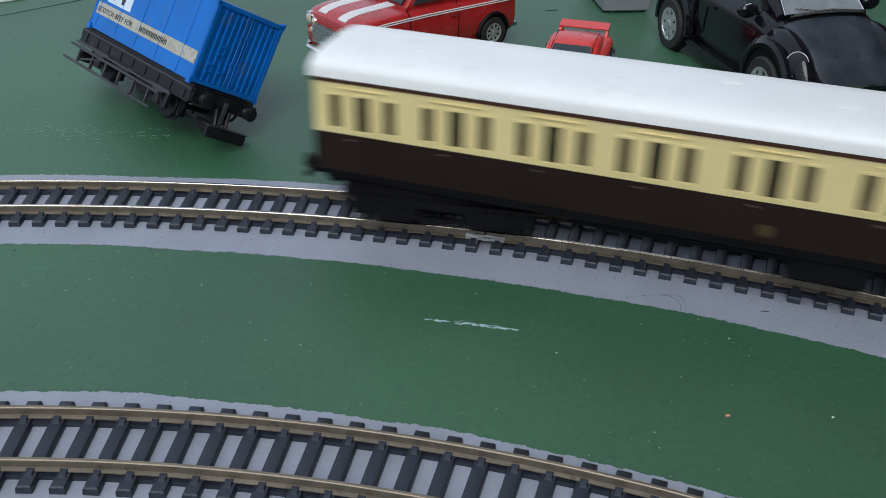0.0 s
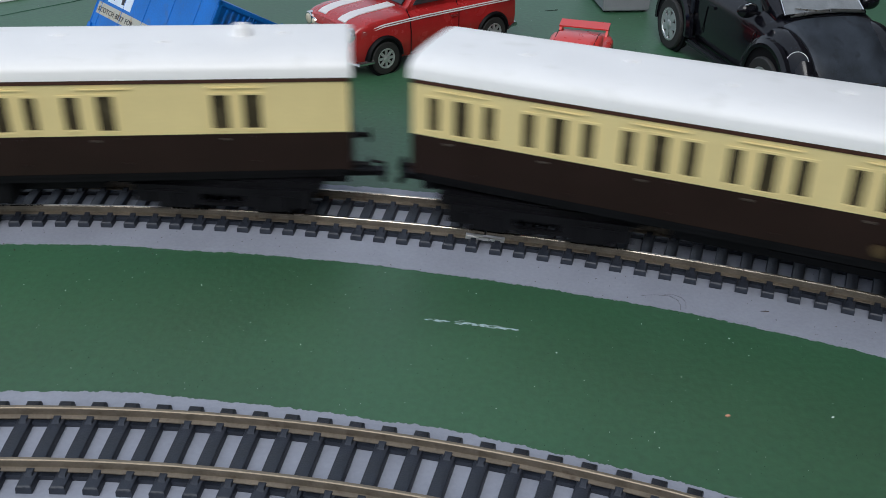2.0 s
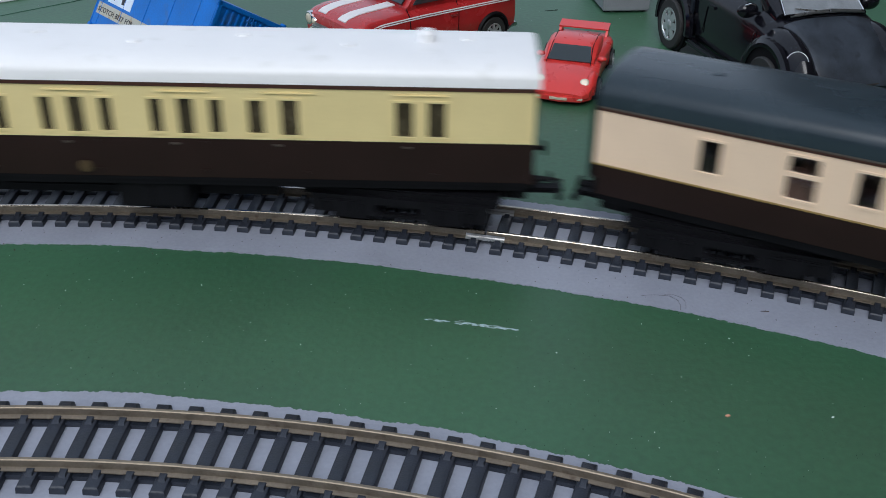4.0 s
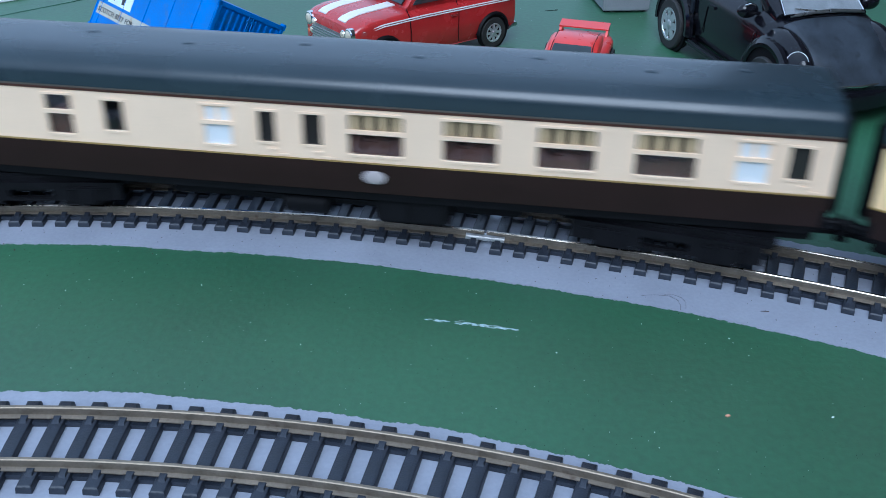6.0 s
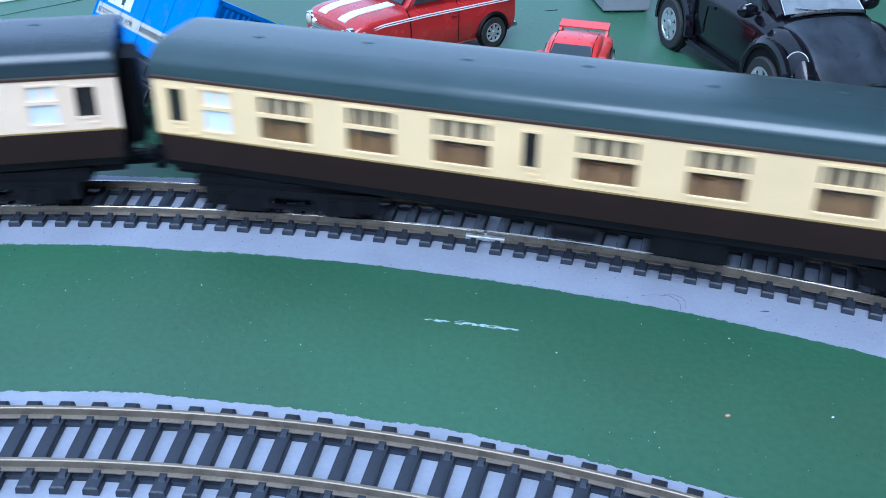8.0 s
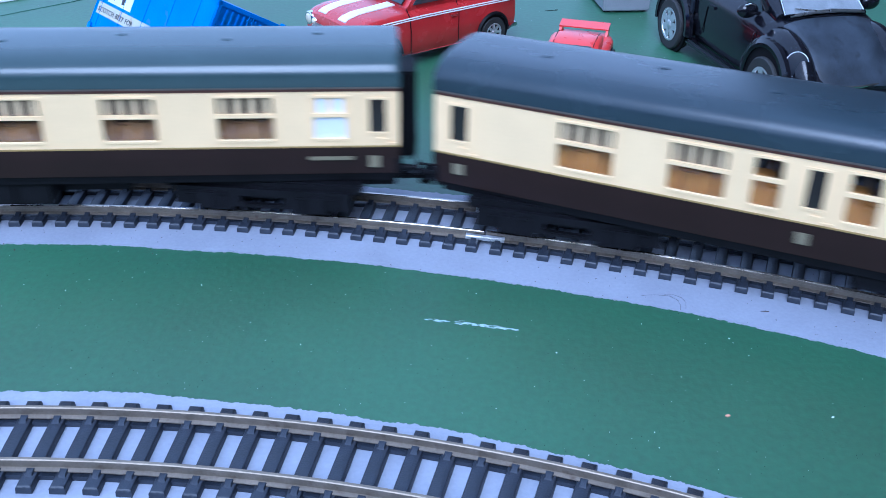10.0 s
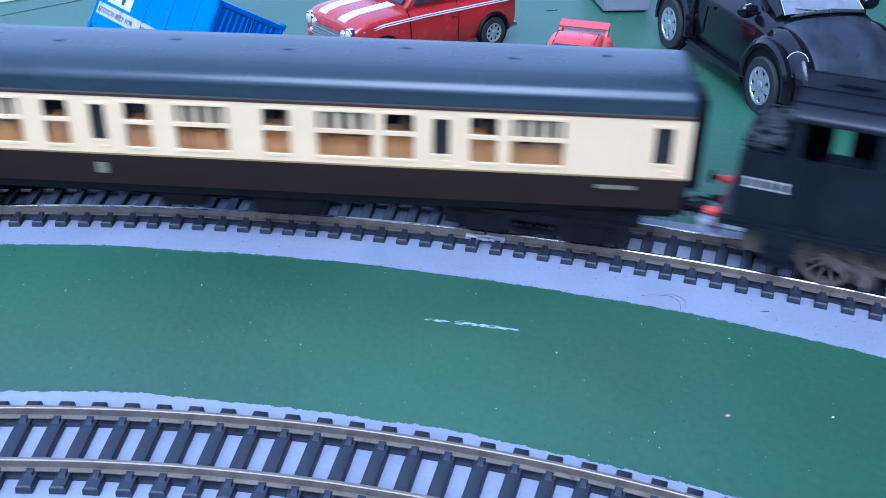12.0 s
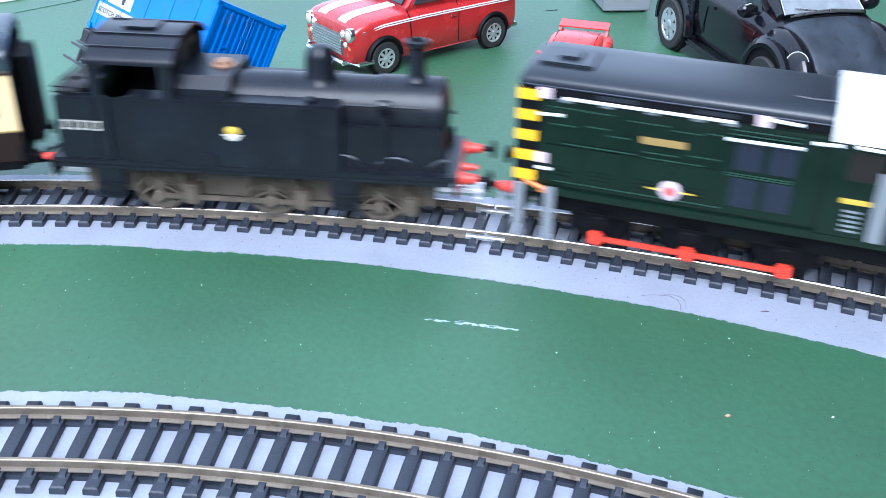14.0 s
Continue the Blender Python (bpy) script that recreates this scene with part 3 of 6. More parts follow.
    interior(c, hl, z0, z1, m_int, [(a + b) / 2 for st, a, b in wins if st in ("big", "narrow")])
    coach_frame(c, hl, z0, (-97, 97), (22,))
    bm = bmesh.new()
    cyl(bm, (-10, -10, 13.5), 3.4, 14, "x", 14, 0.6)
    part("vacuum_cylinder", bm, M_UNDER, c)
    return c


coach_a = suburban_coach("cream and chocolate coach with white roof, leading the train")
coach_b = suburban_coach("cream and chocolate coach with white roof, second in train", 2.3, 58.4)
W_D = (("plain", -106.5, -100.6), ("narrow", -83.4, -75.5), ("plain", -66.2, -60.0), ("frosted", -36.8, -28.6), ("door", -21.0, -15.8), ("door", -8.3, -2.6),
       ("big", 4.7, 20.3), ("big", 31.2, 46.4), ("big", 57.0, 73.0), ("big", 83.2, 99.7), ("frosted", 109.8, 118.4), ("door", 123.1, 129.2))
W_E = (("door", -131.0, -126.0), ("frosted", -120.0, -111.0), ("big", -102.3, -86.3), ("big", -75.6, -61.0), ("big", -50.4, -33.7), ("door", -25.0, -20.6),
       ("big", -10.4, 6.1), ("big", 18.7, 34.4), ("big", 51.0, 66.4), ("big", 83.3, 99.7), ("frosted", 110.8, 120.4), ("door", 126.8, 131.7))
W_F = (("door", -130.6, -125.0), ("big", -98.5, -82.4), ("big", -67.7, -52.3), ("narrow", -45.9, -38.4), ("door", -32.5, -27.7), ("narrow", -22.5, -14.7), ("big", -8.0, 7.4),
       ("narrow", 16.9, 24.7), ("big", 32.0, 48.0), ("narrow", 51.0, 59.6), ("door", 64.6, 69.5), ("narrow", 74.9, 82.7), ("big", 86.1, 101.2), ("door", 125.3, 130.6))
coach_d = corridor_coach("pale cream and brown coach with dark roof and oval badge", W_D, M_CREAM2, M_ROOF_DARK, M_INT_RED, M_CREAM2, 21.2, 30.9)
coach_e = corridor_coach("cream and brown corridor coach with a slate green roof", W_E, M_CREAM3, M_ROOF_GREEN, M_INT_BROWN, M_CREAM3, 20.8, 29.9)
coach_f = corridor_coach("cream and brown coach with tan seats, beside the steam engine", W_F, M_CREAM3, M_ROOF_DARK, M_INT_TAN, M_CREAM3, 19.4, 29.4)
M_BADGE = surface("silver_badge", (0.46, 0.41, 0.41), 0.4, 0.1)
M_PLATE = surface("pale_grey_plate", (0.2, 0.175, 0.11), 0.7, spec=0.15)
bm = bmesh.new()
vs = lathe(bm, [(3.3, 0), (3.3, 0.25), (2.9, 0.4)], 24, at(11.9, -17.9, 26.6) @ Matrix.Diagonal((1, 1, 0.62, 1)) @ AXIS_Y)
part("badge", bm, M_BADGE, coach_d, "pale oval badge")
for px in (-127.8, -31.0):
    bm = bmesh.new()
    box(bm, px - 1.7, px + 1.7, -18.12, -17.6, 23.2, 26.6, 0.1)
    part("number_panel", bm, M_PLATE, coach_f, "pale square panel")
bm = bmesh.new()
box(bm, 110.5, 121.5, -18.15, -17.7, 25.6, 26.8, 0.1)
part("name_bar", bm, M_PLATE, coach_f, "pale bar of unreadable lettering")
bm = bmesh.new()
box(bm, 126.5, 129.8, -18.15, -17.6, 23.1, 26.9, 0.1)
part("number_panel", bm, M_PLATE, coach_e, "pale square panel")
bm = bmesh.new()
box(bm, 109, 122, -18.15, -17.7, 25.6, 26.8, 0.1)
part("name_bar", bm, M_PLATE, coach_e, "pale bar of unreadable lettering")

# ---- steam tank engine ----
M_LOCO = surface("weathered_black_engine_paint", (0.0055, 0.0072, 0.0125), 0.33, 0, 0.35, 70.0, 1500.0, dirt=(0.011, 0.0135, 0.02), dirt_amount=0.2, spec=0.36)
M_BUFF_RED = surface("red_buffer_paint", (0.62, 0.06, 0.04), 0.4, 0, 0.1)
M_RUST = surface("rust_brown_running_gear", (0.092, 0.075, 0.054), 0.7, 0.1, 0.3, 200.0, 2000.0)
M_COPPER = surface("copper_valve", (0.34, 0.2, 0.12), 0.45, 0.5, 0.15)
M_NUMBER = surface("cream_white_lettering", (0.6, 0.58, 0.52), 0.5)
M_GOLD = surface("yellow_crest_paint", (0.7, 0.48, 0.06), 0.4)
M_FRAME_EDGE = surface("worn_grey_edge", (0.035, 0.04, 0.05), 0.4)
M_GREY = surface("grey_step_paint", (0.23, 0.245, 0.27), 0.45, 0, 0.06)


def spoked_wheelset(parent, x, r, m):
    bm = bmesh.new()
    for sg in (-1, 1):
        mm = at(0, sg * 8.6, 0) @ (AXIS_Y if sg > 0 else Matrix.Rotation(radians(-90), 4, "X"))
        lathe(bm, [(r - 1.5, -1.4), (r - 0.2, -1.4), (r, 0.7), (r + 0.7, 0.8), (r + 0.7, 1.4), (r - 1.5, 1.4), (r - 1.5, -1.4)], 28, mm, closed=False)
        cyl(bm, (0, sg * 9.0, 0), 1.9, 3.0, "y", 12)
        for k in range(12):
            a = 2 * math.pi * k / 12
            vs = box(bm, 1.4, r - 1.2, -0.45, 0.45, -0.38, 0.38)
            turn(bm, vs, at(0, sg * 9.3, 0) @ Matrix.Rotation(a, 4, "Y"))
        vs = box(bm, -3.6, 3.6, -0.5, 0.5, r - 3.6, r - 1.3)
        turn(bm, vs, at(0, sg * 9.3, 0) @ Matrix.Rotation(radians(180), 4, "Y"))
    cyl(bm, (0, 0, 0), 1.0, 18, "y", 10)
    ob = part("wheelset", bm, m, parent, "rusty brown spoked driving wheels")
    ob.location = (x * MM, 0, (RAIL_TOP + r) * MM)
    WHEELS.append((ob, x, r))
    return ob


def tension_coupling(parent, x, sg):
    bm = bmesh.new()
    box(bm, *sorted((x - sg * 6, x + sg * 8)), -1.5, 1.5, 11.6, 13.2, 0.3)
    box(bm, x + sg * 6.5 - 1.0, x + sg * 6.5 + 1.0, -6.0, 6.0, 11.2, 12.6, 0.3)
    rod(bm, [(x, 0, 13.2), (x + sg * 5, 0, 15.6), (x + sg * 9.5, 0, 14.8), (x + sg * 9.5, 0, 12.2)], 0.5)
    part("coupling", bm, M_STEEL, parent, "dark steel tension-lock coupling")


def buffers(parent, x, sg, ys, z, m_shank, k=1.0):
    for y in ys:
        bm = bmesh.new()
        lathe(bm, [(2.5, 0), (2.5, 0.6), (1.9, 1.2), (1.4, 5.6)], 16, at(x, y, z) @ Matrix.Scale(k, 4) @ (AXIS_X if sg > 0 else Matrix.Rotation(radians(-90), 4, "Y")))
        b = part("buffer", bm, m_shank, parent, "red conical buffer housing")
        bm = bmesh.new()
        lathe(bm, [(0.8, 5.4), (0.8, 8.4), (2.9, 8.7), (2.9, 9.5), (1.8, 10.0)], 16, at(x, y, z) @ Matrix.Scale(k, 4) @ (AXIS_X if sg > 0 else Matrix.Rotation(radians(-90), 4, "Y")))
        part("buffer_head", bm, M_BLACK, b, "black round buffer head")


steam = empty("steam_engine", "weathered black six-wheel tank engine, behind the last coach", "locomotive")
bm = bmesh.new()
box(bm, -60, 60, -15.8, 15.8, 21.6, 23.2, 0.3)
part("footplate", bm, M_LOCO, steam)
for y in (-15.2, 15.2):
    bm = bmesh.new()
    box(bm, -59.5, 59.5, y - 0.5, y + 0.5, 20.2, 21.6, 0.2)
    part("valance", bm, M_LOCO, steam)
for y in (-15.4, 7.9):
    bm = bmesh.new()
    xa = -36.0 if y < 0 else -21.5
    box(bm, xa, 27, y, y + 7.5, 21.2, 43.2, 0.7)
    for rz in (21.9, 42.0):
        box(bm, xa + 0.5, 26.5, y - 0.18, y + 7.68, rz, rz + 0.35)
    t = part("side_tank", bm, M_LOCO, steam, "flat black side water tank")
    bm = bmesh.new()
    lathe(bm, [(1.7, 0), (1.7, 1.0), (0.9, 1.5)], 12, at(18, y + 3.7, 43.2))
    part("filler_cap", bm, M_LOCO, t)
bm = bmesh.new()
lathe(bm, [(9.4, -18), (9.4, 36), (9.7, 36.1), (9.7, 37.0), (9.9, 37.1), (9.9, 55.2), (9.2, 55.9)], 32, at(0, 0, 37.9) @ AXIS_X)
part("boiler", bm, M_LOCO, steam, "black cylindrical boiler and smokebox")
for bx in (-8, 9, 26):
    bm = bmesh.new()
    lathe(bm, [(9.4, bx - 0.6), (9.62, bx - 0.5), (9.62, bx + 0.5), (9.4, bx + 0.6)], 32, at(0, 0, 37.9) @ AXIS_X, closed=False)
    part("boiler_band", bm, M_LOCO, steam)
bm = bmesh.new()
box(bm, 27, 56, -12.0, 12.0, 21.2, 36.5, 0.6)
part("smokebox_saddle", bm, M_LOCO, steam, "black smokebox saddle")
bm = bmesh.new()
lathe(bm, [(8.2, 55.6), (8.0, 56.3), (5.0, 57.2), (1.0, 57.5)], 24, at(0, 0, 37.4) @ AXIS_X)
cyl(bm, (58.0, 0, 37.4), 0.6, 1.8, "x", 8)
part("smokebox_door", bm, M_LOCO, steam)
bm = bmesh.new()
lathe(bm, [(6.0, 45.0), (5.2, 46.4), (4.6, 47.6), (4.5, 52.6), (4.1, 54.5), (2.8, 55.9), (0.8, 56.4)], 20, at(19.0, 0, 0))
part("dome", bm, M_LOCO, steam, "tall rounded steam dome")
bm = bmesh.new()
lathe(bm, [(4.4, 46.4), (3.2, 47.6), (2.6, 49.0), (2.4, 56.6), (3.5, 57.6), (3.6, 58.8), (2.5, 59.2), (2.1, 58.4), (2.0, 54.0)], 20, at(47.4, 0, 0))
part("chimney", bm, M_LOCO, steam, "black flared chimney")
bm = bmesh.new()
prof = [(-12.5, 21.2), (-12.5, 45.6), (-9.5, 48.8), (9.5, 48.8), (12.5, 45.6), (12.5, 21.2)]
extrude_x(bm, prof, -21.5, -5.5)
part("firebox", bm, M_LOCO, steam)
bm = bmesh.new()
lathe(bm, [(3.6, 48.6), (3.6, 49.2), (2.6, 49.5), (2.4, 50.4), (1.2, 50.7)], 16, at(-10, 0, 0))
part("safety_valve", bm, M_COPPER, steam, "copper-coloured safety valve")
for y in (-15.4, 14.4):
    bm = bmesh.new()
    wall(bm, -45, -20.8, 21.2, 55.0, [(-42.5, -24.5, 43.2, 53.4), (-41.2, -36.6, 23.0, 43.3)] if y < 0 else [(-39.0, -31.5, 29.0, 53.4)], y + 0.2, y + 0.8)
    part("cab_side", bm, M_LOCO, steam, "black cab side with an open cut-out", smooth=False)
for x in (-45, -21.8):
    bm = bmesh.new()
    vs = []
    wall(bm, -14.4, 14.4, 21.2, 55.0, [(-10.5, -4.5, 46.0, 52.5), (4.5, 10.5, 46.0, 52.5)], 0, 1.0)
    turn(bm, bm.verts[:], at(x, 0, 0) @ Matrix.Rotation(radians(90), 4, "Z"))
    part("cab_end", bm, M_LOCO, steam, smooth=False)
for y in (-14.3, 13.7):
    bm = bmesh.new()
    box(bm, -41.6, -36.2, y, y + 0.6, 21.4, 42.4, 0.15)
    part("cab_door", bm, M_LOCO, steam, "black recessed cab door")
bm = bmesh.new()
arc = [(-16.8, 54.2), (-16.2, 55.2), (-12.6, 57.2), (-6.6, 59.2), (-2.0, 59.7), (2.0, 59.7), (6.6, 59.2), (12.6, 57.2), (16.2, 55.2), (16.8, 54.2)]
extrude_x(bm, arc + [(y, z - 0.9) for y, z in reversed(arc)], -46.0, -19.8)
part("cab_roof", bm, M_LOCO, steam, "curved black cab roof with ribs and hatch")
for yy, zz in ((-12.6, 57.4), (-6.6, 59.4), (6.6, 59.4), (12.6, 57.4)):
    bm = bmesh.new()
    box(bm, -45.8, -20.0, yy - 0.35, yy + 0.35, zz - 0.6, zz + 0.15)
    part("roof_rib", bm, M_LOCO, steam)
bm = bmesh.new()
box(bm, -38, -28, -3.5, 3.5, 59.5, 60.4, 0.2)
part("roof_hatch", bm, M_LOCO, steam)
bm = bmesh.new()
box(bm, -57.5, -45, -15.2, 15.2, 21.2, 42.6, 0.6)
for rz in (43.6, 45.2):
    rod(bm, [(-47, -14.6, rz), (-57, -14.6, rz), (-57, 14.6, rz), (-47, 14.6, rz)], 0.35)
part("bunker", bm, M_LOCO, steam, "black coal bunker with rails")
M_COAL = surface("coal", (0.02, 0.02, 0.022), 0.5, 0, 0.4, 400.0, 2500.0, bump=0.8)
rnd = random.Random(4)
for k in range(60):
    bm = bmesh.new()
    x, y = rnd.uniform(-56, -47.5), rnd.uniform(-13.5, 13.5)
    z = 42.6 + max(0, 4.5 - abs(y) * 0.22) * (x + 58) / 10 + rnd.uniform(-0.4, 0.5)
    r = bmesh.ops.create_icosphere(bm, subdivisions=1, radius=rnd.uniform(1.0, 1.9), matrix=at(x, y, z))
    for v in r["verts"]:
        v.co += Vector((rnd.uniform(-0.3, 0.3), rnd.uniform(-0.3, 0.3), rnd.uniform(-0.3, 0.3)))
    part("coal_lump", bm, M_COAL, steam, smooth=False)
for sg, x in ((-1, -60), (1, 60)):
    bm = bmesh.new()
    box(bm, *sorted((x, x + sg * 1.0)), -15.6, 15.6, 16.6, 23.6, 0.3)
    beam = part("buffer_beam", bm, M_LOCO, steam, "black edged buffer beam")
    bm = bmesh.new()
    box(bm, *sorted((x + sg * 1.0, x + sg * 1.3)), -14.6, 14.6, 17.2, 23.0)
    part("beam_face", bm, M_BUFF_RED, beam, "red painted beam face", smooth=False)
    buffers(steam, x + sg * 1.0, sg, (-11.0, 11.0), 21.2, M_BUFF_RED, 1.0 if sg > 0 else 0.72)
    bm = bmesh.new()
    lathe(bm, [(1.3, 0), (1.3, 2.0), (0.7, 5.0)], 10, at(x + sg, 0, 19.8) @ (AXIS_X if sg > 0 else Matrix.Rotation(radians(-90), 4, "Y")))
    part("draw_hook", bm, M_BUFF_RED if sg > 0 else M_BLACK, steam)
    tension_coupling(steam, x, sg)
for x, w in ((-43.5, 4.2), (27.5, 4.0)):
    for y in (-15.0, 13.6):
        bm = bmesh.new()
        box(bm, x - w, x + w, y, y + 1.4, 11.0, 21.0, 0.3)
        box(bm, x - w, x + w, y - 1.6 if y < 0 else y, y + 1.4 if y < 0 else y + 3.0, 11.0, 11.8, 0.2)
        box(bm, x - w, x + w, y - 1.2 if y < 0 else y, y + 1.4 if y < 0 else y + 2.6, 15.0, 15.6, 0.2)
        part("step", bm, M_LOCO, steam, "dark footplate step")
for y in (-12.4, 11.6):
    bm = bmesh.new()
    top = [(27 + 31 * i / 16, 21.2 + 6.2 * abs(math.cos(math.pi * i / 8)) ** 0.6) for i in range(17)]
    ring0 = [(x, y, z) for x, z in [(27, 21.0)] + top + [(58, 21.0)]]
    loft(bm, [ring0, [(x, y2 + 0.8, z) for x, y2, z in ring0]])
    ff = part("front_frame", bm, M_LOCO, steam, "curved front frame plate")
    bm = bmesh.new()
    rod(bm, [(x, y - 0.3 if y < 0 else y + 1.1, z) for x, z in top], 0.4)
    part("frame_edge", bm, M_FRAME_EDGE, ff, "worn grey edge of the frame plate")
for y in (-7.0, 7.0):
    bm = bmesh.new()
    box(bm, -54, 54, y - 0.5, y + 0.5, 9.5, 21.6)
    part("main_frame", bm, M_RUST, steam, "rusty brown main frame")
for x in (-30.4, 4.2, 37.4):
    spoked_wheelset(steam, x, 8.4, M_RUST)
STEAM_RODS = []
for y, ph in ((-11.2, 0.0), (11.2, 90.0)):
    bm = bmesh.new()
    box(bm, -32, 39, y - 0.5, y + 0.5, -0.9, 0.9, 0.3)
    for x in (-30.4, 4.2, 37.4):
        cyl(bm, (x, y, 0), 1.9, 1.8, "y", 12, 0.3)
    ob = part("coupling_rod", bm, M_RUST, steam, "brown side rod joining the wheels")
    STEAM_RODS.append((ob, 3.2, 8.4, ph))
for x in (-20, 14, 47):
    bm = bmesh.new()
    box(bm, x - 2.2, x + 2.2, -12.6, -8.0, 8.0, 14.5, 0.5)
    part("brake_gear", bm, M_RUST, steam)
for y, sg in ((-15.4, -1), (15.4, 1)):
    ya, yb = sorted((y - 0.05 * sg, y + 0.15 * sg))
    for k in range(5):
        x = -55.6 + 2.55 * k
        for u, w, z0_, z1_ in ((0.2, 1.3, 34.9, 35.4), (0.2, 1.3, 32.4, 32.9), (0.7, 0.5, 32.9, 34.9)):
            bm = bmesh.new()
            box(bm, x + u, x + u + w, ya, yb, z0_, z1_)
            part("number_bar", bm, M_NUMBER, steam, "cream bar of numbering")
    face = AXIS_Y if sg < 0 else Matrix.Rotation(radians(-90), 4, "X")
    bm = bmesh.new()
    lathe(bm, [(2.1, 0), (2.1, 0.2), (1.8, 0.3)], 20, at(-4.6, y, 34.6) @ Matrix.Diagonal((1, 1, 0.6, 1)) @ face)
    box(bm, -6.6, -2.6, *sorted((y, y + 0.25 * sg)), 33.8, 34.5)
    part("crest", bm, M_GOLD, steam, "yellow crest with a rounded top")
    bm = bmesh.new()
    lathe(bm, [(2.1, 0), (2.1, 0.24), (1.8, 0.34)], 20, at(-4.6, y, 32.5) @ Matrix.Diagonal((1, 1, 0.55, 1)) @ face)
    box(bm, -7.4, -1.8, *sorted((y, y + 0.3 * sg)), 32.9, 33.4)
    part("crest_band", bm, M_NUMBER, steam, "pale round lower crest and band")
bm = bmesh.new()
rod(bm, [(4, -9.7, 41.8), (50, -9.7, 41.8)], 0.3)
part("handrail", bm, M_LOCO, steam)
bm = bmesh.new()
box(bm, 38.0, 40.5, -13.2, -9.5, 21.2, 40.0, 0.4)
cyl(bm, (39.2, -11.4, 43), 1.6, 4, "x", 10, 0.3)
part("injector_pipe", bm, M_LOCO, steam)
for q in ((-12, 27.0), (-24, 24.0)):
    bm = bmesh.new()
    box(bm, q[0] - 1.8, q[0] + 1.8, -16.2, -15.2, 22.5, q[1], 0.2)
    part("tank_step", bm, M_LOCO, steam)

# ---- diesel shunter ----
M_DGREEN = surface("dark_green_engine_paint", (0.003, 0.0135, 0.0078), 0.24, 0, 0.12, 70.0, 1500.0, coat=0.15, spec=0.35)
M_YELLOW = surface("warning_yellow", (0.85, 0.5, 0.01), 0.4, 0, 0.05)
M_WHITE = surface("white_cab_paint", (0.85, 0.86, 0.88), 0.35, 0, 0.03)
M_ORANGE = surface("orange_red_rod", (0.62, 0.05, 0.025), 0.35, 0, 0.06)
M_DROOF = surface("dark_grey_bonnet_roof", (0.012, 0.016, 0.023), 0.32, 0, 0.2, 60.0, spec=0.5)
M_DEDGE = surface("lit_green_door_edge", (0.022, 0.06, 0.042), 0.35, 0, 0.1)
M_PINK = surface("pale_pink_label", (0.7, 0.55, 0.6), 0.5, 0, 0.1, 900.0)
M_LOUVRE = surface("blue_grey_radiator", (0.016, 0.021, 0.04), 0.4, 0, 0.1)
M_WIRE = surface("orange_wire", (0.8, 0.22, 0.03), 0.4)
diesel = empty("diesel_shunter", "dark green diesel shunter with yellow and black striped end", "locomotive")
bm = bmesh.new()
box(bm, -70, 60, -17.2, 17.2, 22.2, 24.6, 0.3)
part("running_plate", bm, M_DGREEN, diesel)
bm = bmesh.new()
box(bm, -68.6, 12.5, -16.0, 16.0, 24.6, 51.5, 0.6)
b = part("bonnet", bm, M_DGREEN, diesel, "dark green engine bonnet with panel doors")
for i in range(6):
    x = -62 + 12.2 * i
    if i in (4, 5):
        continue
    bm = bmesh.new()
    box(bm, x, x + 11.4, -16.3, -15.8, 38.6, 50.6, 0.25)
    part("panel_door", bm, M_DGREEN, b, smooth=False)
    bm = bmesh.new()
    box(bm, x, x + 11.4, -16.3, -15.8, 26.0, 37.6, 0.25)
    for k in range(3):
        box(bm, x + 2, x + 8.6, -16.75, -16.3, 28.0 + 1.2 * k, 28.5 + 1.2 * k)
    part("panel_door", bm, M_DGREEN, b, smooth=False)
for x in (-10.2, -1.6):
    for z0_, z1_ in ((38.2, 46.6), (27.5, 35.9)):
        bm = bmesh.new()
        box(bm, x, x + 6.8, -16.3, -15.8, z0_, z1_, 0.2)
        for k in range(6):
            box(bm, x + 0.5 + k, x + 0.8 + k, -16.6, -16.2, z0_ + 0.5, z1_ - 0.5)
        part("louvre", bm, M_LOUVRE, b, "blue-grey slatted louvre", smooth=False)
bm = bmesh.new()
roof(bm, -69.2, 12.6, 15.9, 54.0, 58.0, 4.0)
box(bm, -66, -51, -9.5, 4.5, 57.2, 58.6, 0.4)
box(bm, -61.5, -55.5, -5.5, 1.0, 58.4, 59.4, 0.3)
rod(bm, [(2, -9, 57.8), (6, -9, 57.6), (12, -9, 57.8)], 0.4)
part("bonnet_roof", bm, M_DROOF, diesel, "dark grey rounded bonnet roof with hatch")
bm = bmesh.new()
box(bm, -69.0, 12.5, -16.2, 16.2, 51.5, 54.0, 0.3)
eave = part("eave_band", bm, M_BLACK, diesel, "black band below the bonnet roof")
# paler bead on each side draws the highlight along the roof edge
for y in (-16.3, 16.3):
    bm = bmesh.new()
    rod(bm, [(-68.5, y, 54.1), (12.0, y, 54.1)], 0.25)
    part("eave_bead", bm, M_LOUVRE, eave, "thin bead along the eave, paler to stand for its highlight")
for x in (-48.0, -22.0):
    bm = bmesh.new()
    box(bm, x, x + 11, -16.4, -16.0, 52.3, 53.5, 0.1)
    part("eave_louvre", bm, M_DROOF, eave)
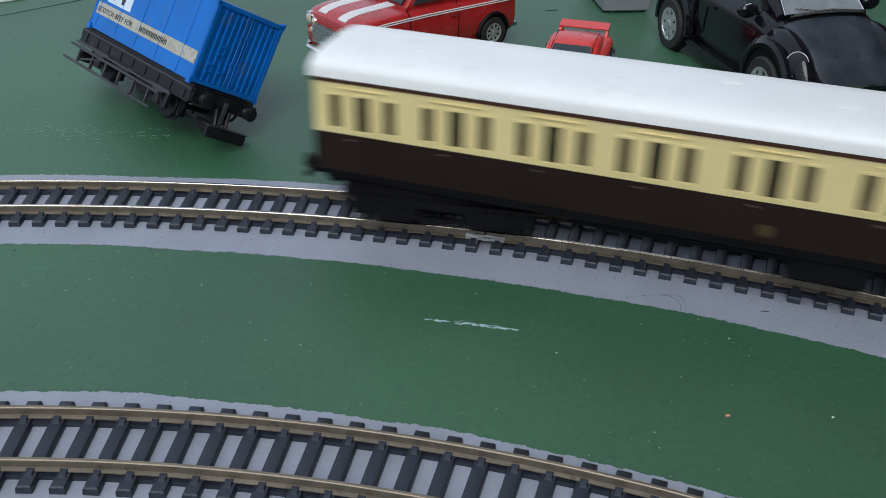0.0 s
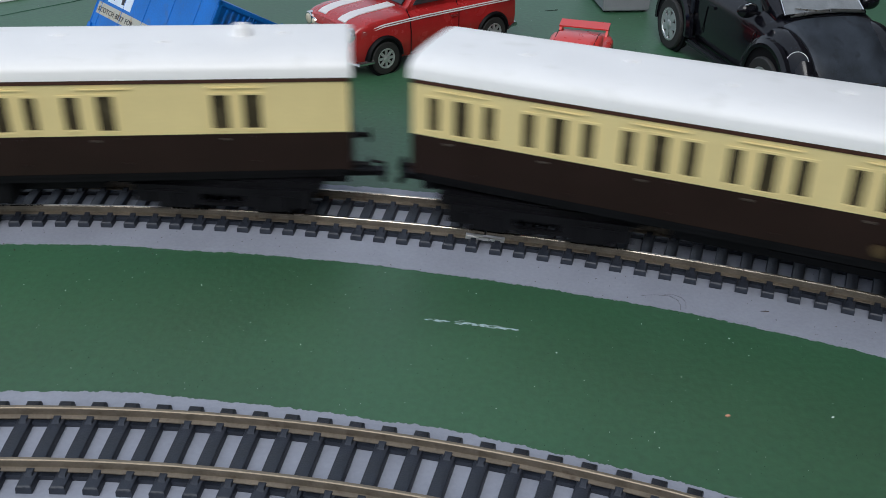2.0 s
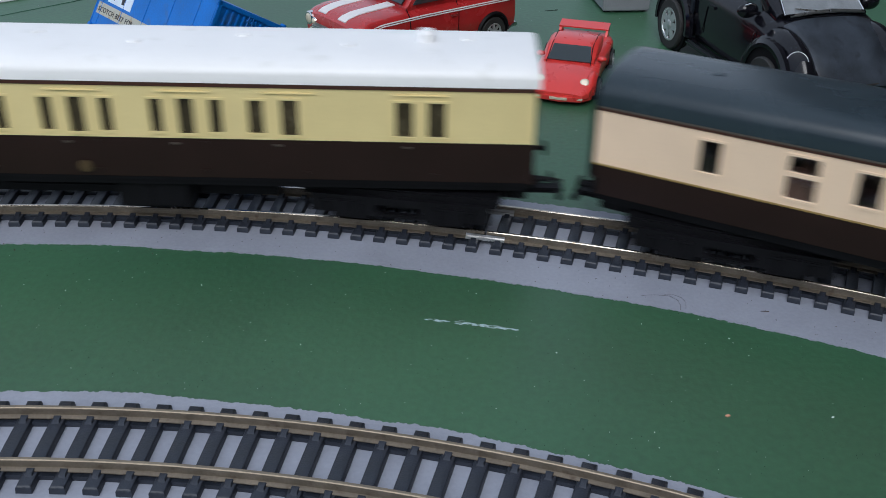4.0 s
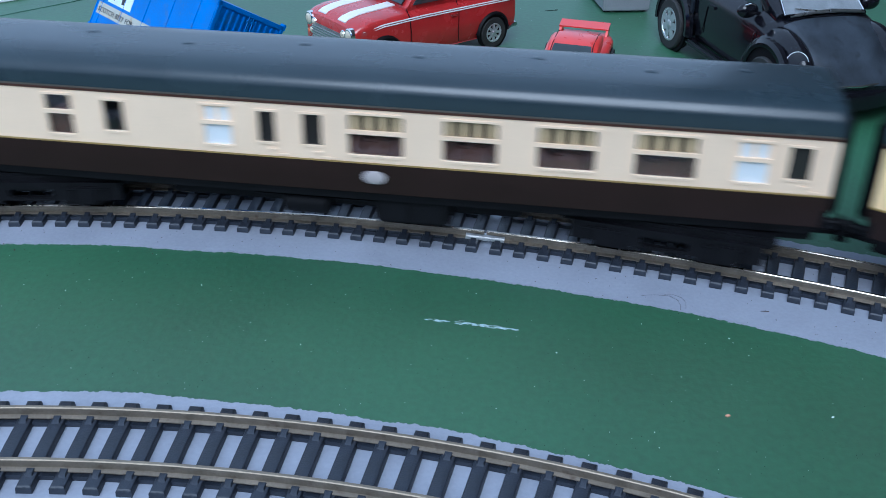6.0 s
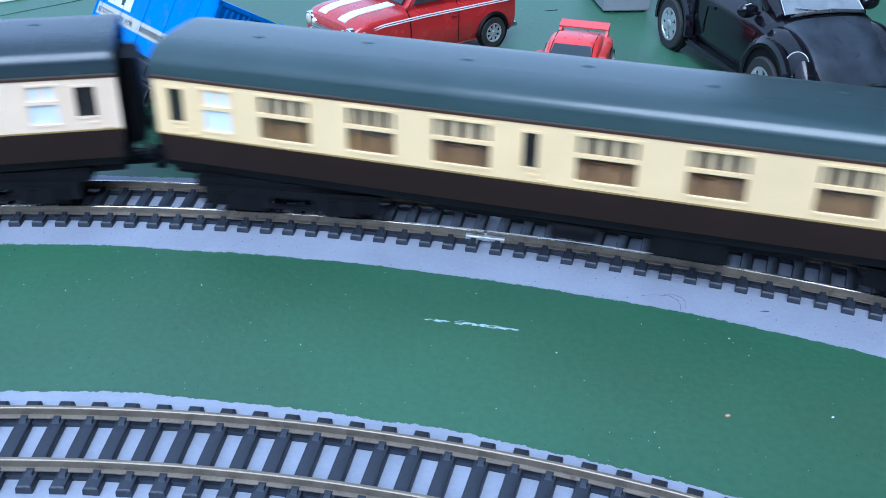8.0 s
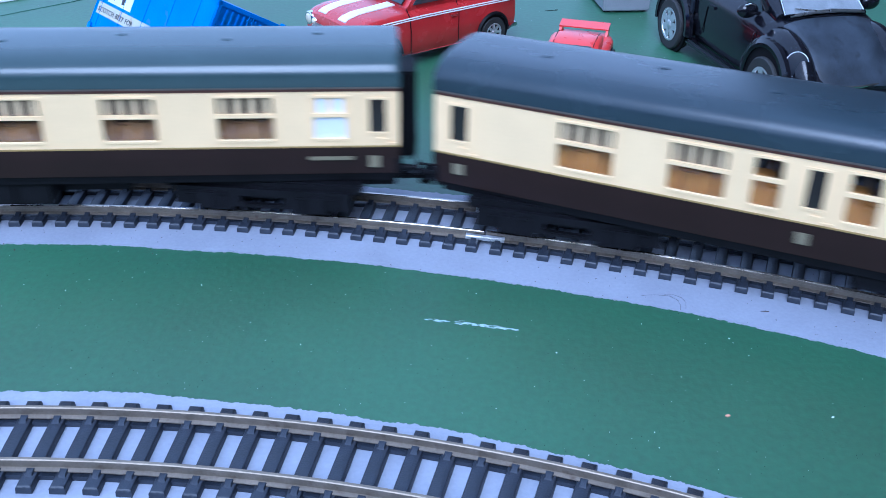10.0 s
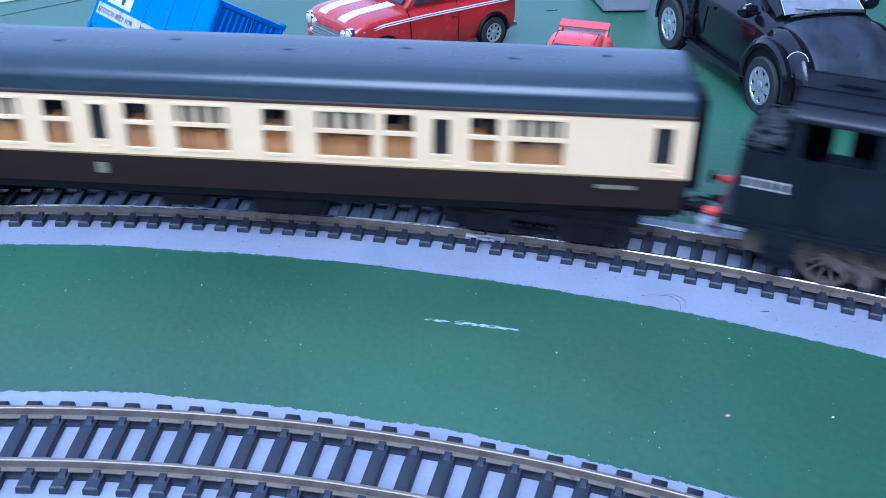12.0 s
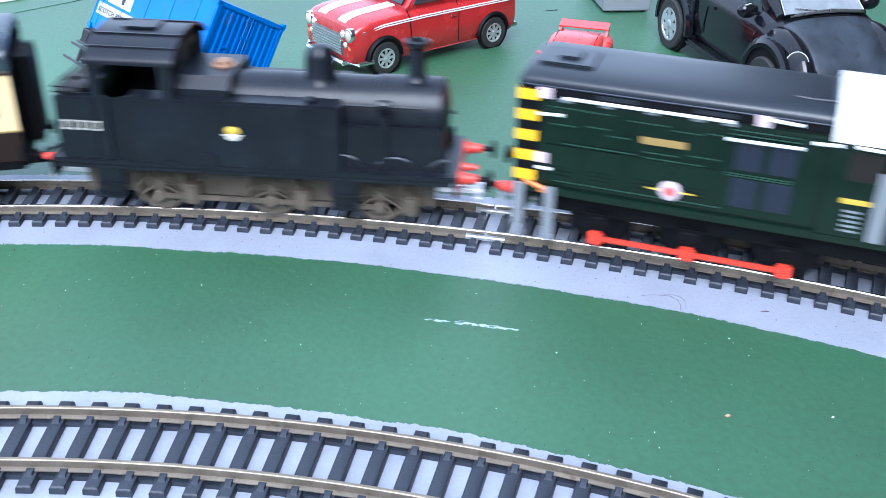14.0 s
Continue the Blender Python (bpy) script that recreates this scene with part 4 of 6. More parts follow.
# lighter green strips: painted highlights where door edges catch the light
for x, z, w in ((-61, 48.6, 12), (-52, 48.4, 9), (-39, 47.6, 11), (-27, 46.6, 8), (-18, 47.2, 6), (-50, 44.2, 6), (-44, 42.4, 6), (-60, 43.6, 7), (-34, 39.4, 9), (-22, 40.2, 8), (-56, 38.2, 20), (-34, 37.8, 16), (-12, 49.4, 17), (-12, 48.2, 17), (-12, 37.2, 17), (-12, 36.6, 17), (-58, 26.6, 46)):
    bm = bmesh.new()
    box(bm, x, x + w, -16.55, -16.2, z - 0.14, z + 0.14)
    part("door_edge", bm, M_DEDGE, b, smooth=False)
bm = bmesh.new()
wall(bm, -15.6, 15.6, 24.6, 55.5, [], 0, 1.0)
turn(bm, bm.verts[:], at(-68.6, 0, 0) @ Matrix.Rotation(radians(90), 4, "Z"))
e = part("end_panel", bm, M_BLACK, diesel, "black engine end with yellow warning stripes", smooth=False)
for k in range(5):
    z = 25.6 + 6.0 * k
    bm = bmesh.new()
    vs = box(bm, -69.9, -69.5, -15.7, 15.7, z, z + 3.4)
    for v in vs:
        v.co.z += 0.0 if v.co.y < 0 else -1.5
    part("stripe", bm, M_YELLOW, e, "yellow warning stripe", smooth=False)
    bm = bmesh.new()
    box(bm, -69.8, -63.4, -16.75, -16.0, z, z + 3.4, 0.2)
    part("stripe", bm, M_YELLOW, e, "yellow warning stripe", smooth=False)
bm = bmesh.new()
box(bm, -69.6, -63.2, -16.55, -16.0, 24.8, 53.0)
part("corner_panel", bm, M_BLACK, diesel, smooth=False)
bm = bmesh.new()
wall(bm, 12.5, 46, 24.6, 50.6, [(17.5, 26.5, 40.5, 48.5), (33, 41, 40.5, 48.5)], -17.4, -16.4)
wall(bm, 12.5, 46, 24.6, 50.6, [(17.5, 26.5, 40.5, 48.5), (33, 41, 40.5, 48.5)], 16.4, 17.4)
part("cab_side", bm, M_DGREEN, diesel, "dark green cab side", smooth=False)
for xa in (17.5, 33.0):
    for y in (-17.0, 16.7):
        bm = bmesh.new()
        box(bm, xa, xa + 8.6, y, y + 0.3, 40.5, 48.5)
        p = part("cab_window", bm, M_WINDARK, diesel, "dark cab window", smooth=False)
bm = bmesh.new()
for x in (12.5, 45):
    box(bm, x, x + 1, -16.4, 16.4, 24.6, 50.6)
part("cab_end", bm, M_DGREEN, diesel, smooth=False)
bm = bmesh.new()
prof = [(-17.9, 50.6), (-17.9, 54.6), (-16.4, 57.4), (-12.0, 59.3), (-5, 60.3), (5, 60.3), (12.0, 59.3), (16.4, 57.4), (17.9, 54.6), (17.9, 50.6)]
extrude_x(bm, prof, 12.6, 47.2)
part("cab_roof", bm, M_WHITE, diesel, "white domed cab roof")
for pts in ([(-56.5, -17.1, 51.6), (-12.0, -17.1, 51.6)], [(-63.5, -17.4, 46.4), (-56.6, -17.4, 46.8)], [(-63.0, -17.4, 30.4), (-59, -17.4, 30.4)], [(-13.0, -17.4, 47.0), (6.0, -17.4, 47.2)], [(8.2, -17.6, 49.2), (15.0, -17.6, 49.6)], [(-3.5, -17.0, 53.6), (4.8, -17.0, 53.2)], [(18.5, -18.2, 50.0), (25, -18.2, 49.8)]):
    bm = bmesh.new()
    rod(bm, pts, 0.5, 8)
    part("handrail", bm, M_WHITE, diesel, "white handrail")
for x in (-56.0, -45.0, -33.0, -21.0, -13.0):
    bm = bmesh.new()
    box(bm, x - 1.8, x + 1.8, -16.9, -16.0, 50.2, 51.3, 0.2)
    part("rail_bracket", bm, M_GREY, diesel)
for x, z in ((-62.0, 52.2), (-62.0, 33.2), (-4.6, 52.8)):
    bm = bmesh.new()
    box(bm, x - 1.8, x + 1.8, -16.95, -16.0, z - 1.5, z + 1.5, 0.15)
    part("label_plate", bm, M_PINK, diesel, "pale pink printed label, unreadable")
bm = bmesh.new()
box(bm, -35.0, -23.0, -16.75, -16.2, 41.8, 43.8, 0.1)
part("name_plate", bm, M_LINE, diesel, "brass coloured plate of unreadable lettering")
bm = bmesh.new()
box(bm, -32.0, -19.4, -16.8, -16.2, 28.9, 29.6, 0.1)
part("crest_bar", bm, M_GOLD, diesel, "thin yellow crest bar")
bm = bmesh.new()
lathe(bm, [(2.9, 0), (2.9, 0.3), (2.5, 0.5)], 24, at(-25.7, -16.4, 29.2) @ AXIS_Y)
cr = part("crest", bm, M_PINK, diesel, "round pale crest")
bm = bmesh.new()
lathe(bm, [(1.3, 0.4), (1.3, 0.62)], 14, at(-25.7, -16.4, 29.2) @ AXIS_Y)
part("crest_centre", bm, M_BUFF_RED, cr, "small red crest centre")
bm = bmesh.new()
box(bm, 17.5, 24.5, -17.75, -17.3, 34.2, 35.6, 0.1)
part("number_bar", bm, M_GOLD, diesel, "yellow bar of unreadable numbering")
bm = bmesh.new()
for k in range(5):
    box(bm, 18.6, 22.8, -17.6, -17.3, 26.2 + 1.4 * k, 26.8 + 1.4 * k)
part("data_panel", bm, M_GREY, diesel, "pale printed data panel", smooth=False)
for x in (-67.6, -58.6):
    bm = bmesh.new()
    box(bm, x - 1.5, x + 1.5, -18.4, -17.5, 8.6, 25.2, 0.2)
    box(bm, x - 1.8, x + 1.8, -18.6, -16.0, 8.4, 9.4, 0.2)
    part("step", bm, M_GREY, diesel, "grey vertical step plate")
bm = bmesh.new()
box(bm, 25.2, 29.0, -18.6, -17.8, 24.6, 44.0, 0.2)
part("grab_post", bm, M_GREY, diesel, "light grey upright by the cab door")
bm = bmesh.new()
rod(bm, [(-70, -14, 26.0), (-66, -16.6, 25.2), (-61, -17.4, 24.2), (-58.6, -17.0, 22.8)], 0.7)
box(bm, -62, -59, -17.6, -16.6, 22.6, 24.4, 0.3)
part("air_pipe", bm, M_WIRE, diesel, "orange hose below the stripes")
bm = bmesh.new()
box(bm, -64, 58, -12.0, -10.8, 15.5, 22.2)
box(bm, -64, 58, 10.8, 12.0, 15.5, 22.2)
box(bm, -70, -66, -16.5, 16.5, 15, 22.2, 0.4)
part("main_frame", bm, M_BLACK, diesel, "black outside frame")
for sg, x in ((-1, -70), (1, 60)):
    buffers(diesel, x, sg, (-11.0, 11.0), 19.6, M_BUFF_RED)
    tension_coupling(diesel, x, sg)
for x in (-45.0, -19.0, 7.2):
    w = wheelset(diesel, x, 9.0)
    WHEELS.append((w, x, 9.0))
    bm = bmesh.new()
    box(bm, x - 4, x + 4, -13.2, -11.8, 10.5, 17.5, 0.6)
    cyl(bm, (x, -13.6, 13.9), 2.4, 1.2, "y", 14, 0.3)
    part("axle_box", bm, M_BLACK, diesel)
DIESEL_RODS = []
for y, ph in ((-15.0, 0.0), (15.0, 90.0)):
    bm = bmesh.new()
    box(bm, -46, 8.5, y - 0.5, y + 0.5, -0.85, 0.85, 0.3)
    for x in (-45.0, -19.0, 7.2):
        box(bm, x - 2.3, x + 2.3, y - 0.9, y + 0.9, -2.2, 2.2, 0.6)
    ob = part("coupling_rod", bm, M_ORANGE, diesel, "bright orange-red side rod")
    DIESEL_RODS.append((ob, 3.9, 9.0, ph))

# ---- derailed container wagon ----
M_BLUE = surface("bright_blue_container_plastic", (0.012, 0.15, 0.54), 0.42, 0, 0.16, 60.0, 1500.0, dirt=(0.06, 0.13, 0.32), dirt_amount=0.15, spec=0.3)
M_BAND = surface("worn_grey_label_band", (0.42, 0.42, 0.36), 0.5, 0, 0.15, 200.0, dirt=(0.3, 0.2, 0.08), dirt_amount=0.25)
M_LABEL = surface("pale_blue_white_label", (0.65, 0.74, 0.85), 0.45, 0, 0.06)
M_INK = surface("black_print", (0.02, 0.02, 0.025), 0.5)
M_WAGON = surface("dusty_black_wagon_plastic", (0.0075, 0.0075, 0.0105), 0.5, 0, 0.35, 120.0, 1800.0, dirt=(0.03, 0.029, 0.032), dirt_amount=0.25, spec=0.3)
M_WAGONBAR = surface("grey_weathered_bar", (0.045, 0.045, 0.055), 0.5, 0, 0.3, 150.0, 1800.0, dirt=(0.02, 0.02, 0.024), dirt_amount=0.3)
wagon = empty("container_wagon", "black four-wheel wagon, derailed and leaning on the board", "railway wagon")
WAGON_M = Matrix(((0.687, 0.621, 0.377, -0.1049), (-0.726, 0.604, 0.328, 0.3726), (-0.024, -0.499, 0.866, 0.0197), (0, 0, 0, 1)))
q = WAGON_M.to_quaternion().to_matrix().to_4x4()
wagon.matrix_world = Matrix.Translation(WAGON_M.translation) @ q
bm = bmesh.new()
box(bm, -39, 39, -13.5, 13.5, -3.4, -0.4, 0.3)
part("deck", bm, M_WAGON, wagon)
for y in (-13.6, 13.6):
    bm = bmesh.new()
    box(bm, -40, 40, y - 0.7, y + 0.7, -6.6, -2.2, 0.2)
    box(bm, -40, 40, y - 1.1, y + 1.1, -6.9, -6.2)
    box(bm, -40, 40, y - 1.1, y + 1.1, -2.9, -2.3)
    for k in range(9):
        box(bm, -36 + 9 * k - 0.5, -36 + 9 * k + 0.5, y - 1.0, y + 1.0, -6.4, -2.7)
    part("solebar", bm, M_WAGON, wagon, "ribbed black solebar")
    bm = bmesh.new()
    box(bm, -41, 30, y - 1.9, y - 1.0, -7.8, -7.0, 0.2)
    box(bm, -40, 40, y - 1.2, y - 0.2, -2.3, -1.7, 0.15)
    part("step_board", bm, M_WAGONBAR, wagon, "long grey weathered step board")
    bm = bmesh.new()
    box(bm, -46, 6, y - 2.2, y - 1.2, -15.6, -14.6, 0.2)
    box(bm, 4, 20, y - 1.6, y - 0.6, -15.9, -15.0, 0.2)
    box(bm, -43, 24, y - 2.6, y - 1.0, -9.4, -8.5, 0.2)
    for k in range(6):
        box(bm, -36 + 10.5 * k - 0.45, -36 + 10.5 * k + 0.45, y - 1.8, y - 0.9, -14.8, -8.4)
    rod(bm, [(-34, y - 1.1, -13.1), (-20, y - 1.1, -9.5), (0, y - 1.1, -8.0)], 0.5)
    part("brake_lever", bm, M_WAGONBAR, wagon, "long grey brake lever")
    for x in (-22, 22):
        bm = bmesh.new()
        wall(bm, x - 6, x + 6, -13.0, -3.4, [(x - 4, x - 2.6, -11, -5), (x + 2.6, x + 4, -11, -5)], y - 0.6, y + 0.6)
        box(bm, x - 2.2, x + 2.2, y - 1.4, y + 1.0, -13.0, -8.0, 0.4)
        part("axle_guard", bm, M_WAGON, wagon)
        bm = bmesh.new()
        for k in range(4):
            box(bm, x - 7 + 1.4 * k, x + 7 - 1.4 * k, y - 1.7, y + 0.2, -7.0 - 0.55 * k, -6.5 - 0.55 * k, 0.12)
        part("leaf_spring", bm, M_WAGONBAR, wagon, "grey weathered leaf spring")
        for dx in (-8.0, 8.0):
            bm = bmesh.new()
            box(bm, x + dx - 0.9, x + dx + 0.9, y * 0.62 - 1.4, y * 0.62 + 1.4, -14.0, -6.5, 0.3)
            rod(bm, [(x + dx, y * 0.62, -13.0), (x + dx * 1.5, y * 0.8, -9.0), (x + dx * 1.5, y * 0.95, -4.0)], 0.5)
            part("brake_shoe", bm, M_WAGON, wagon)
for x in (-22, 22):
    bm = bmesh.new()
    for sg in (-1, 1):
        m = at(x, sg * 8.3, -10.8) @ (AXIS_Y if sg > 0 else Matrix.Rotation(radians(-90), 4, "X"))
        lathe(bm, wheel_profile(6.0, 2.8), 22, m)
        for k in range(3):
            a = 2 * math.pi * k / 3
            cyl(bm, (x + 3.4 * math.cos(a), sg * 9.6, -10.8 + 3.4 * math.sin(a)), 0.9, 0.7, "y", 8)
    cyl(bm, (x, 0, -10.8), 1.0, 24, "y", 10)
    part("wheelset", bm, M_WAGON, wagon, "dirty black flanged wheels")
for sg in (-1, 1):
    bm = bmesh.new()
    box(bm, *sorted((sg * 39.5, sg * 41)), -14, 14, -6.2, -1.4, 0.3)
    part("headstock", bm, M_WAGON, wagon)
    for y in (-9.6, 9.6):
        bm = bmesh.new()
        lathe(bm, [(2.0, 0), (2.0, 1.0), (1.4, 1.6), (1.3, 2.6), (2.5, 3.0), (2.5, 3.8), (1.7, 4.1)], 16, at(sg * 40.8, y, -4.0) @ (AXIS_X if sg > 0 else Matrix.Rotation(radians(-90), 4, "Y")))
        part("buffer", bm, M_WAGON, wagon, "round black buffer")
    bm = bmesh.new()
    box(bm, *sorted((sg * 30, sg * 47)), -1.6, 1.6, -13.6, -12.0, 0.3)
    box(bm, sg * 47 - 1.2, sg * 47 + 1.2, -8.5, 8.5, -15.4, -11.4, 0.5)
    rod(bm, [(sg * 41, -2.5, -6), (sg * 43, -2.5, -11.5), (sg * 46.0, -2.5, -12.5)], 0.7)
    rod(bm, [(sg * 41, 3.0, -6), (sg * 42, 3.0, -12.5)], 0.7)
    part("coupling", bm, M_WAGON, wagon, "large worn tension-lock coupling")
    bm = bmesh.new()
    box(bm, *sorted((sg * 41.2, sg * 42.4)), -0.8, 0.8, -12.5, -3.0, 0.2)
    box(bm, *sorted((sg * 45.6, sg * 48.4)), -8.7, 8.7, -11.5, -11.0, 0.2)
    part("coupling_bar", bm, M_WAGONBAR, wagon, "worn grey coupling bar")

container = empty("container", "bright blue shipping container with worn lettering, on the wagon", "container")
container.matrix_world = wagon.matrix_world.copy()
CL, CW, CH = 36.8, 14.8, 29.6
bm = bmesh.new()
box(bm, -CL, CL, -CW, CW, 0, CH, 0.35)
part("shell", bm, M_BLUE, container, "plain blue container shell")
for sg in (-1, 1):
    bm = bmesh.new()
    for k in range(11):
        y = -CW + 2.0 + 2.55 * k
        box(bm, *sorted((sg * (CL - 0.1), sg * (CL + 0.55))), y - 0.5, y + 0.5, 1.6, CH - 2.0, 0.18)
    part("end_ribs", bm, M_BLUE, container, "vertical corrugation ribs")
    bm = bmesh.new()
    for y in (-CW + 0.7, CW - 0.7):
        box(bm, *sorted((sg * (CL - 0.2), sg * (CL + 0.8))), y - 0.8, y + 0.8, 0, CH, 0.2)
    for z in (0.8, CH - 0.9):
        box(bm, *sorted((sg * (CL - 0.2), sg * (CL + 0.8))), -CW, CW, z - 0.8, z + 0.8, 0.2)
    part("end_frame", bm, M_BLUE, container)
    for y in (-1.0, 1.0):
        bm = bmesh.new()
        rod(bm, [(sg * (CL + 0.6), y, 1.0), (sg * (CL + 0.6), y, CH - 1.0)], 0.22)
        for z in (3, 10, 20, 26.5):
            box(bm, *sorted((sg * CL, sg * (CL + 0.9))), y - 0.6, y + 0.6, z - 0.4, z + 0.4)
        part("lock_bar", bm, M_BLUE, container, "blue door locking bar")
    for y, z in ((-9, 8), (-7, 12), (-4, 6), (-9.5, 5), (-6, 15)):
        bm = bmesh.new()
        box(bm, *sorted((sg * CL, sg * (CL + 1.1))), y - 1.2, y + 1.2, z - 0.35, z + 0.35, 0.1)
        part("latch", bm, M_BLUE, container)
    for y in (-CW, CW):
        for z in (0.4, CH - 0.4):
            bm = bmesh.new()
            box(bm, *sorted((sg * (CL - 1.6), sg * (CL + 0.9))), y - 0.6, y + 0.6, z - 1.2, z + 1.2, 0.2)
            part("corner_casting", bm, M_BLUE, container)
for k in range(5):
    bm = bmesh.new()
    x = -CL + 4 + 15.0 * k
    box(bm, x - 0.15, x + 0.15, -CW - 0.18, -CW + 0.2, 1, CH - 1)
    part("panel_seam", bm, M_BLUE, container)
bm = bmesh.new()
box(bm, -CL + 1.5, CL - 0.6, -CW - 0.16, -CW + 0.1, 6.0, 10.6)
band = part("label_band", bm, M_BAND, container, "worn grey band of lettering", smooth=False)
cu = bpy.data.curves.new("lettering", "FONT")
cu.body = "SCOTCH BEEF FOR"
cu.size = 2.7 * MM
cu.extrude = 0.05 * MM
cu.space_character = 1.16
cu.offset = 0.04 * MM
tx = new("lettering", cu)
cu.materials.append(M_INK)
tx.parent = band
tx.matrix_basis = Matrix.Translation(((-CL + 2.6) * MM, (-CW - 0.2) * MM, 7.1 * MM)) @ Matrix.Rotation(radians(90), 4, "X")
tagged(tx, "black capital lettering")
bm = bmesh.new()
for k in range(10):
    x = -2.6 + 1.95 * k
    box(bm, x, x + 0.45, -CW - 0.26, -CW - 0.1, 7.1, 9.2)
    box(bm, x + 1.05, x + 1.5, -CW - 0.26, -CW - 0.1, 7.1, 9.2)
    box(bm, x + 0.45, x + 1.05, -CW - 0.26, -CW - 0.1, 7.9 + 0.5 * (k % 2), 8.3 + 0.5 * (k % 2))
part("name_bar", bm, M_INK, band, "black bars of a trade name", smooth=False)
bm = bmesh.new()
box(bm, -CL + 7, -CL + 24, -CW - 0.16, -CW + 0.1, 11.8, 27)
pl = part("picture_label", bm, M_LABEL, container, "pale label with a dark animal shape", smooth=False)
bm = bmesh.new()
outline = [(9.6, 22.6), (9.2, 18.0), (10.0, 13.2), (11.6, 13.2), (11.8, 16.4), (13.0, 17.4), (16.4, 16.8), (17.0, 13.0), (18.6, 13.0), (18.8, 17.0), (20.2, 18.6), (21.4, 17.8), (23.2, 19.2), (22.8, 22.4), (21.6, 24.0), (20.4, 23.0), (17.0, 23.6), (13.0, 22.8)]
loft(bm, [[(-CL + x, yy, z) for x, z in outline] for yy in (-CW - 0.3, -CW - 0.1)])
part("animal_shape", bm, M_INK, pl, "dark grazing animal silhouette", smooth=False)

# ---- toy cars ----
M_RED = surface("scratched_red_car_paint", (0.4, 0.021, 0.022), 0.25, 0, 0.12, 150.0, 2500.0, coat=0.6, dirt=(0.32, 0.05, 0.05), dirt_amount=0.1)
M_RED2 = surface("bright_red_toy_plastic", (0.66, 0.042, 0.036), 0.3, 0, 0.05, 150.0, 2500.0, coat=0.3)
M_CARBLACK = surface("dusty_black_car_paint", (0.006, 0.006, 0.009), 0.16, 0, 0.3, 300.0, 3500.0, coat=0.25, dirt=(0.016, 0.019, 0.026), dirt_amount=0.12, spec=0.3)
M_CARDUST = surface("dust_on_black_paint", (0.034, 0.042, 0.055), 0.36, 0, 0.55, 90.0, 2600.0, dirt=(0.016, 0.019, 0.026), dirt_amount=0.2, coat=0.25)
M_SMOKE = surface("smoky_lens", (0.014, 0.017, 0.025), 0.42, 0, 0.1, 500.0, spec=0.12)
M_CARGLASS = surface("dark_car_glass", (0.03, 0.04, 0.045), 0.06, 0, 0.1)
M_CHROME = surface("chrome", (0.8, 0.8, 0.8), 0.12, 1.0, 0.06)
M_TYRE = surface("black_rubber_tyre", (0.02, 0.02, 0.02), 0.7, 0, 0.2, 300.0)
M_ALLOY = surface("silver_wheel_rim", (0.62, 0.63, 0.65), 0.3, 0.7, 0.1)
M_STRIPE = surface("white_bonnet_stripe", (0.75, 0.72, 0.72), 0.35, 0, 0.05)
M_LENS = surface("clear_headlamp_lens", (0.78, 0.7, 0.55), 0.1, 0.3, 0.08)
M_AMBER = surface("orange_lamp_lens", (0.8, 0.2, 0.08), 0.2)


def shell_ring(x, w, zb, zs, zt, e=2.4, n=9, tuck=0.9):
    """One upright section of a car: flat floor, upright flank to the shoulder, then a rounded top."""
    half = [(0.0, zb), (w * tuck * 0.97, zb), (w * 0.985, zb + (zs - zb) * 0.25), (w, zb + (zs - zb) * 0.6)]
    for i in range(n + 1):
        a = math.pi / 2 * i / n
        half.append((w * max(math.cos(a), 0.0) ** (2 / e), zs + (zt - zs) * math.sin(a) ** (2 / e)))
    right = [(x, -y, z) for y, z in half[1:-1]]
    return [(x, y, z) for y, z in half] + right[::-1]


def toy_wheel(car, x, y, r, w, spokes, m_rim, sg, big=0.62, broad=1.0):
    """Tyre with a spoked rim; sg is the side that it faces."""
    face = AXIS_Y if sg < 0 else Matrix.Rotation(radians(-90), 4, "X")
    bm = bmesh.new()
    lathe(bm, [(r * big, -w / 2), (r * 0.95, -w / 2), (r, -w / 2 + 0.5), (r, w / 2 - 0.6), (r * 0.95, w / 2), (r * big, w / 2 - 0.05), (r * big * 0.98, w / 2 - 0.7)], 28, at(x, y, r) @ face)
    t = part("wheel", bm, M_TYRE, car, "black rubber tyre")
    bm = bmesh.new()
    rr = r * big
    lathe(bm, [(rr * 0.84, w / 2 - 0.5), (rr, w / 2 - 0.4), (rr, w / 2 + 0.1), (rr * 0.88, w / 2 + 0.1), (rr * 0.84, w / 2 - 0.5)], 28, at(x, y, r) @ face, closed=False)
    lathe(bm, [(rr * 0.28, w / 2 - 0.5), (rr * 0.28, w / 2), (rr * 0.18, w / 2 + 0.25)], 14, at(x, y, r) @ face)
    for k in range(spokes):
        vs = box(bm, rr * 0.2, rr * 0.92, -(rr * 0.5 / spokes + 0.28) * broad, (rr * 0.5 / spokes + 0.28) * broad, w / 2 - 0.55, w / 2 - 0.05)
        turn(bm, vs, at(x, y, r) @ face @ Matrix.Rotation(2 * math.pi * k / spokes, 4, "Z"))
    part("rim", bm, m_rim, t, "silver spoked rim")
    bm = bmesh.new()
    lathe(bm, [(rr * 0.98, w / 2 - 1.1), (rr * 0.98, w / 2 - 0.9)], 20, at(x, y, r) @ face)
    part("brake_disc", bm, M_BLACK, t)


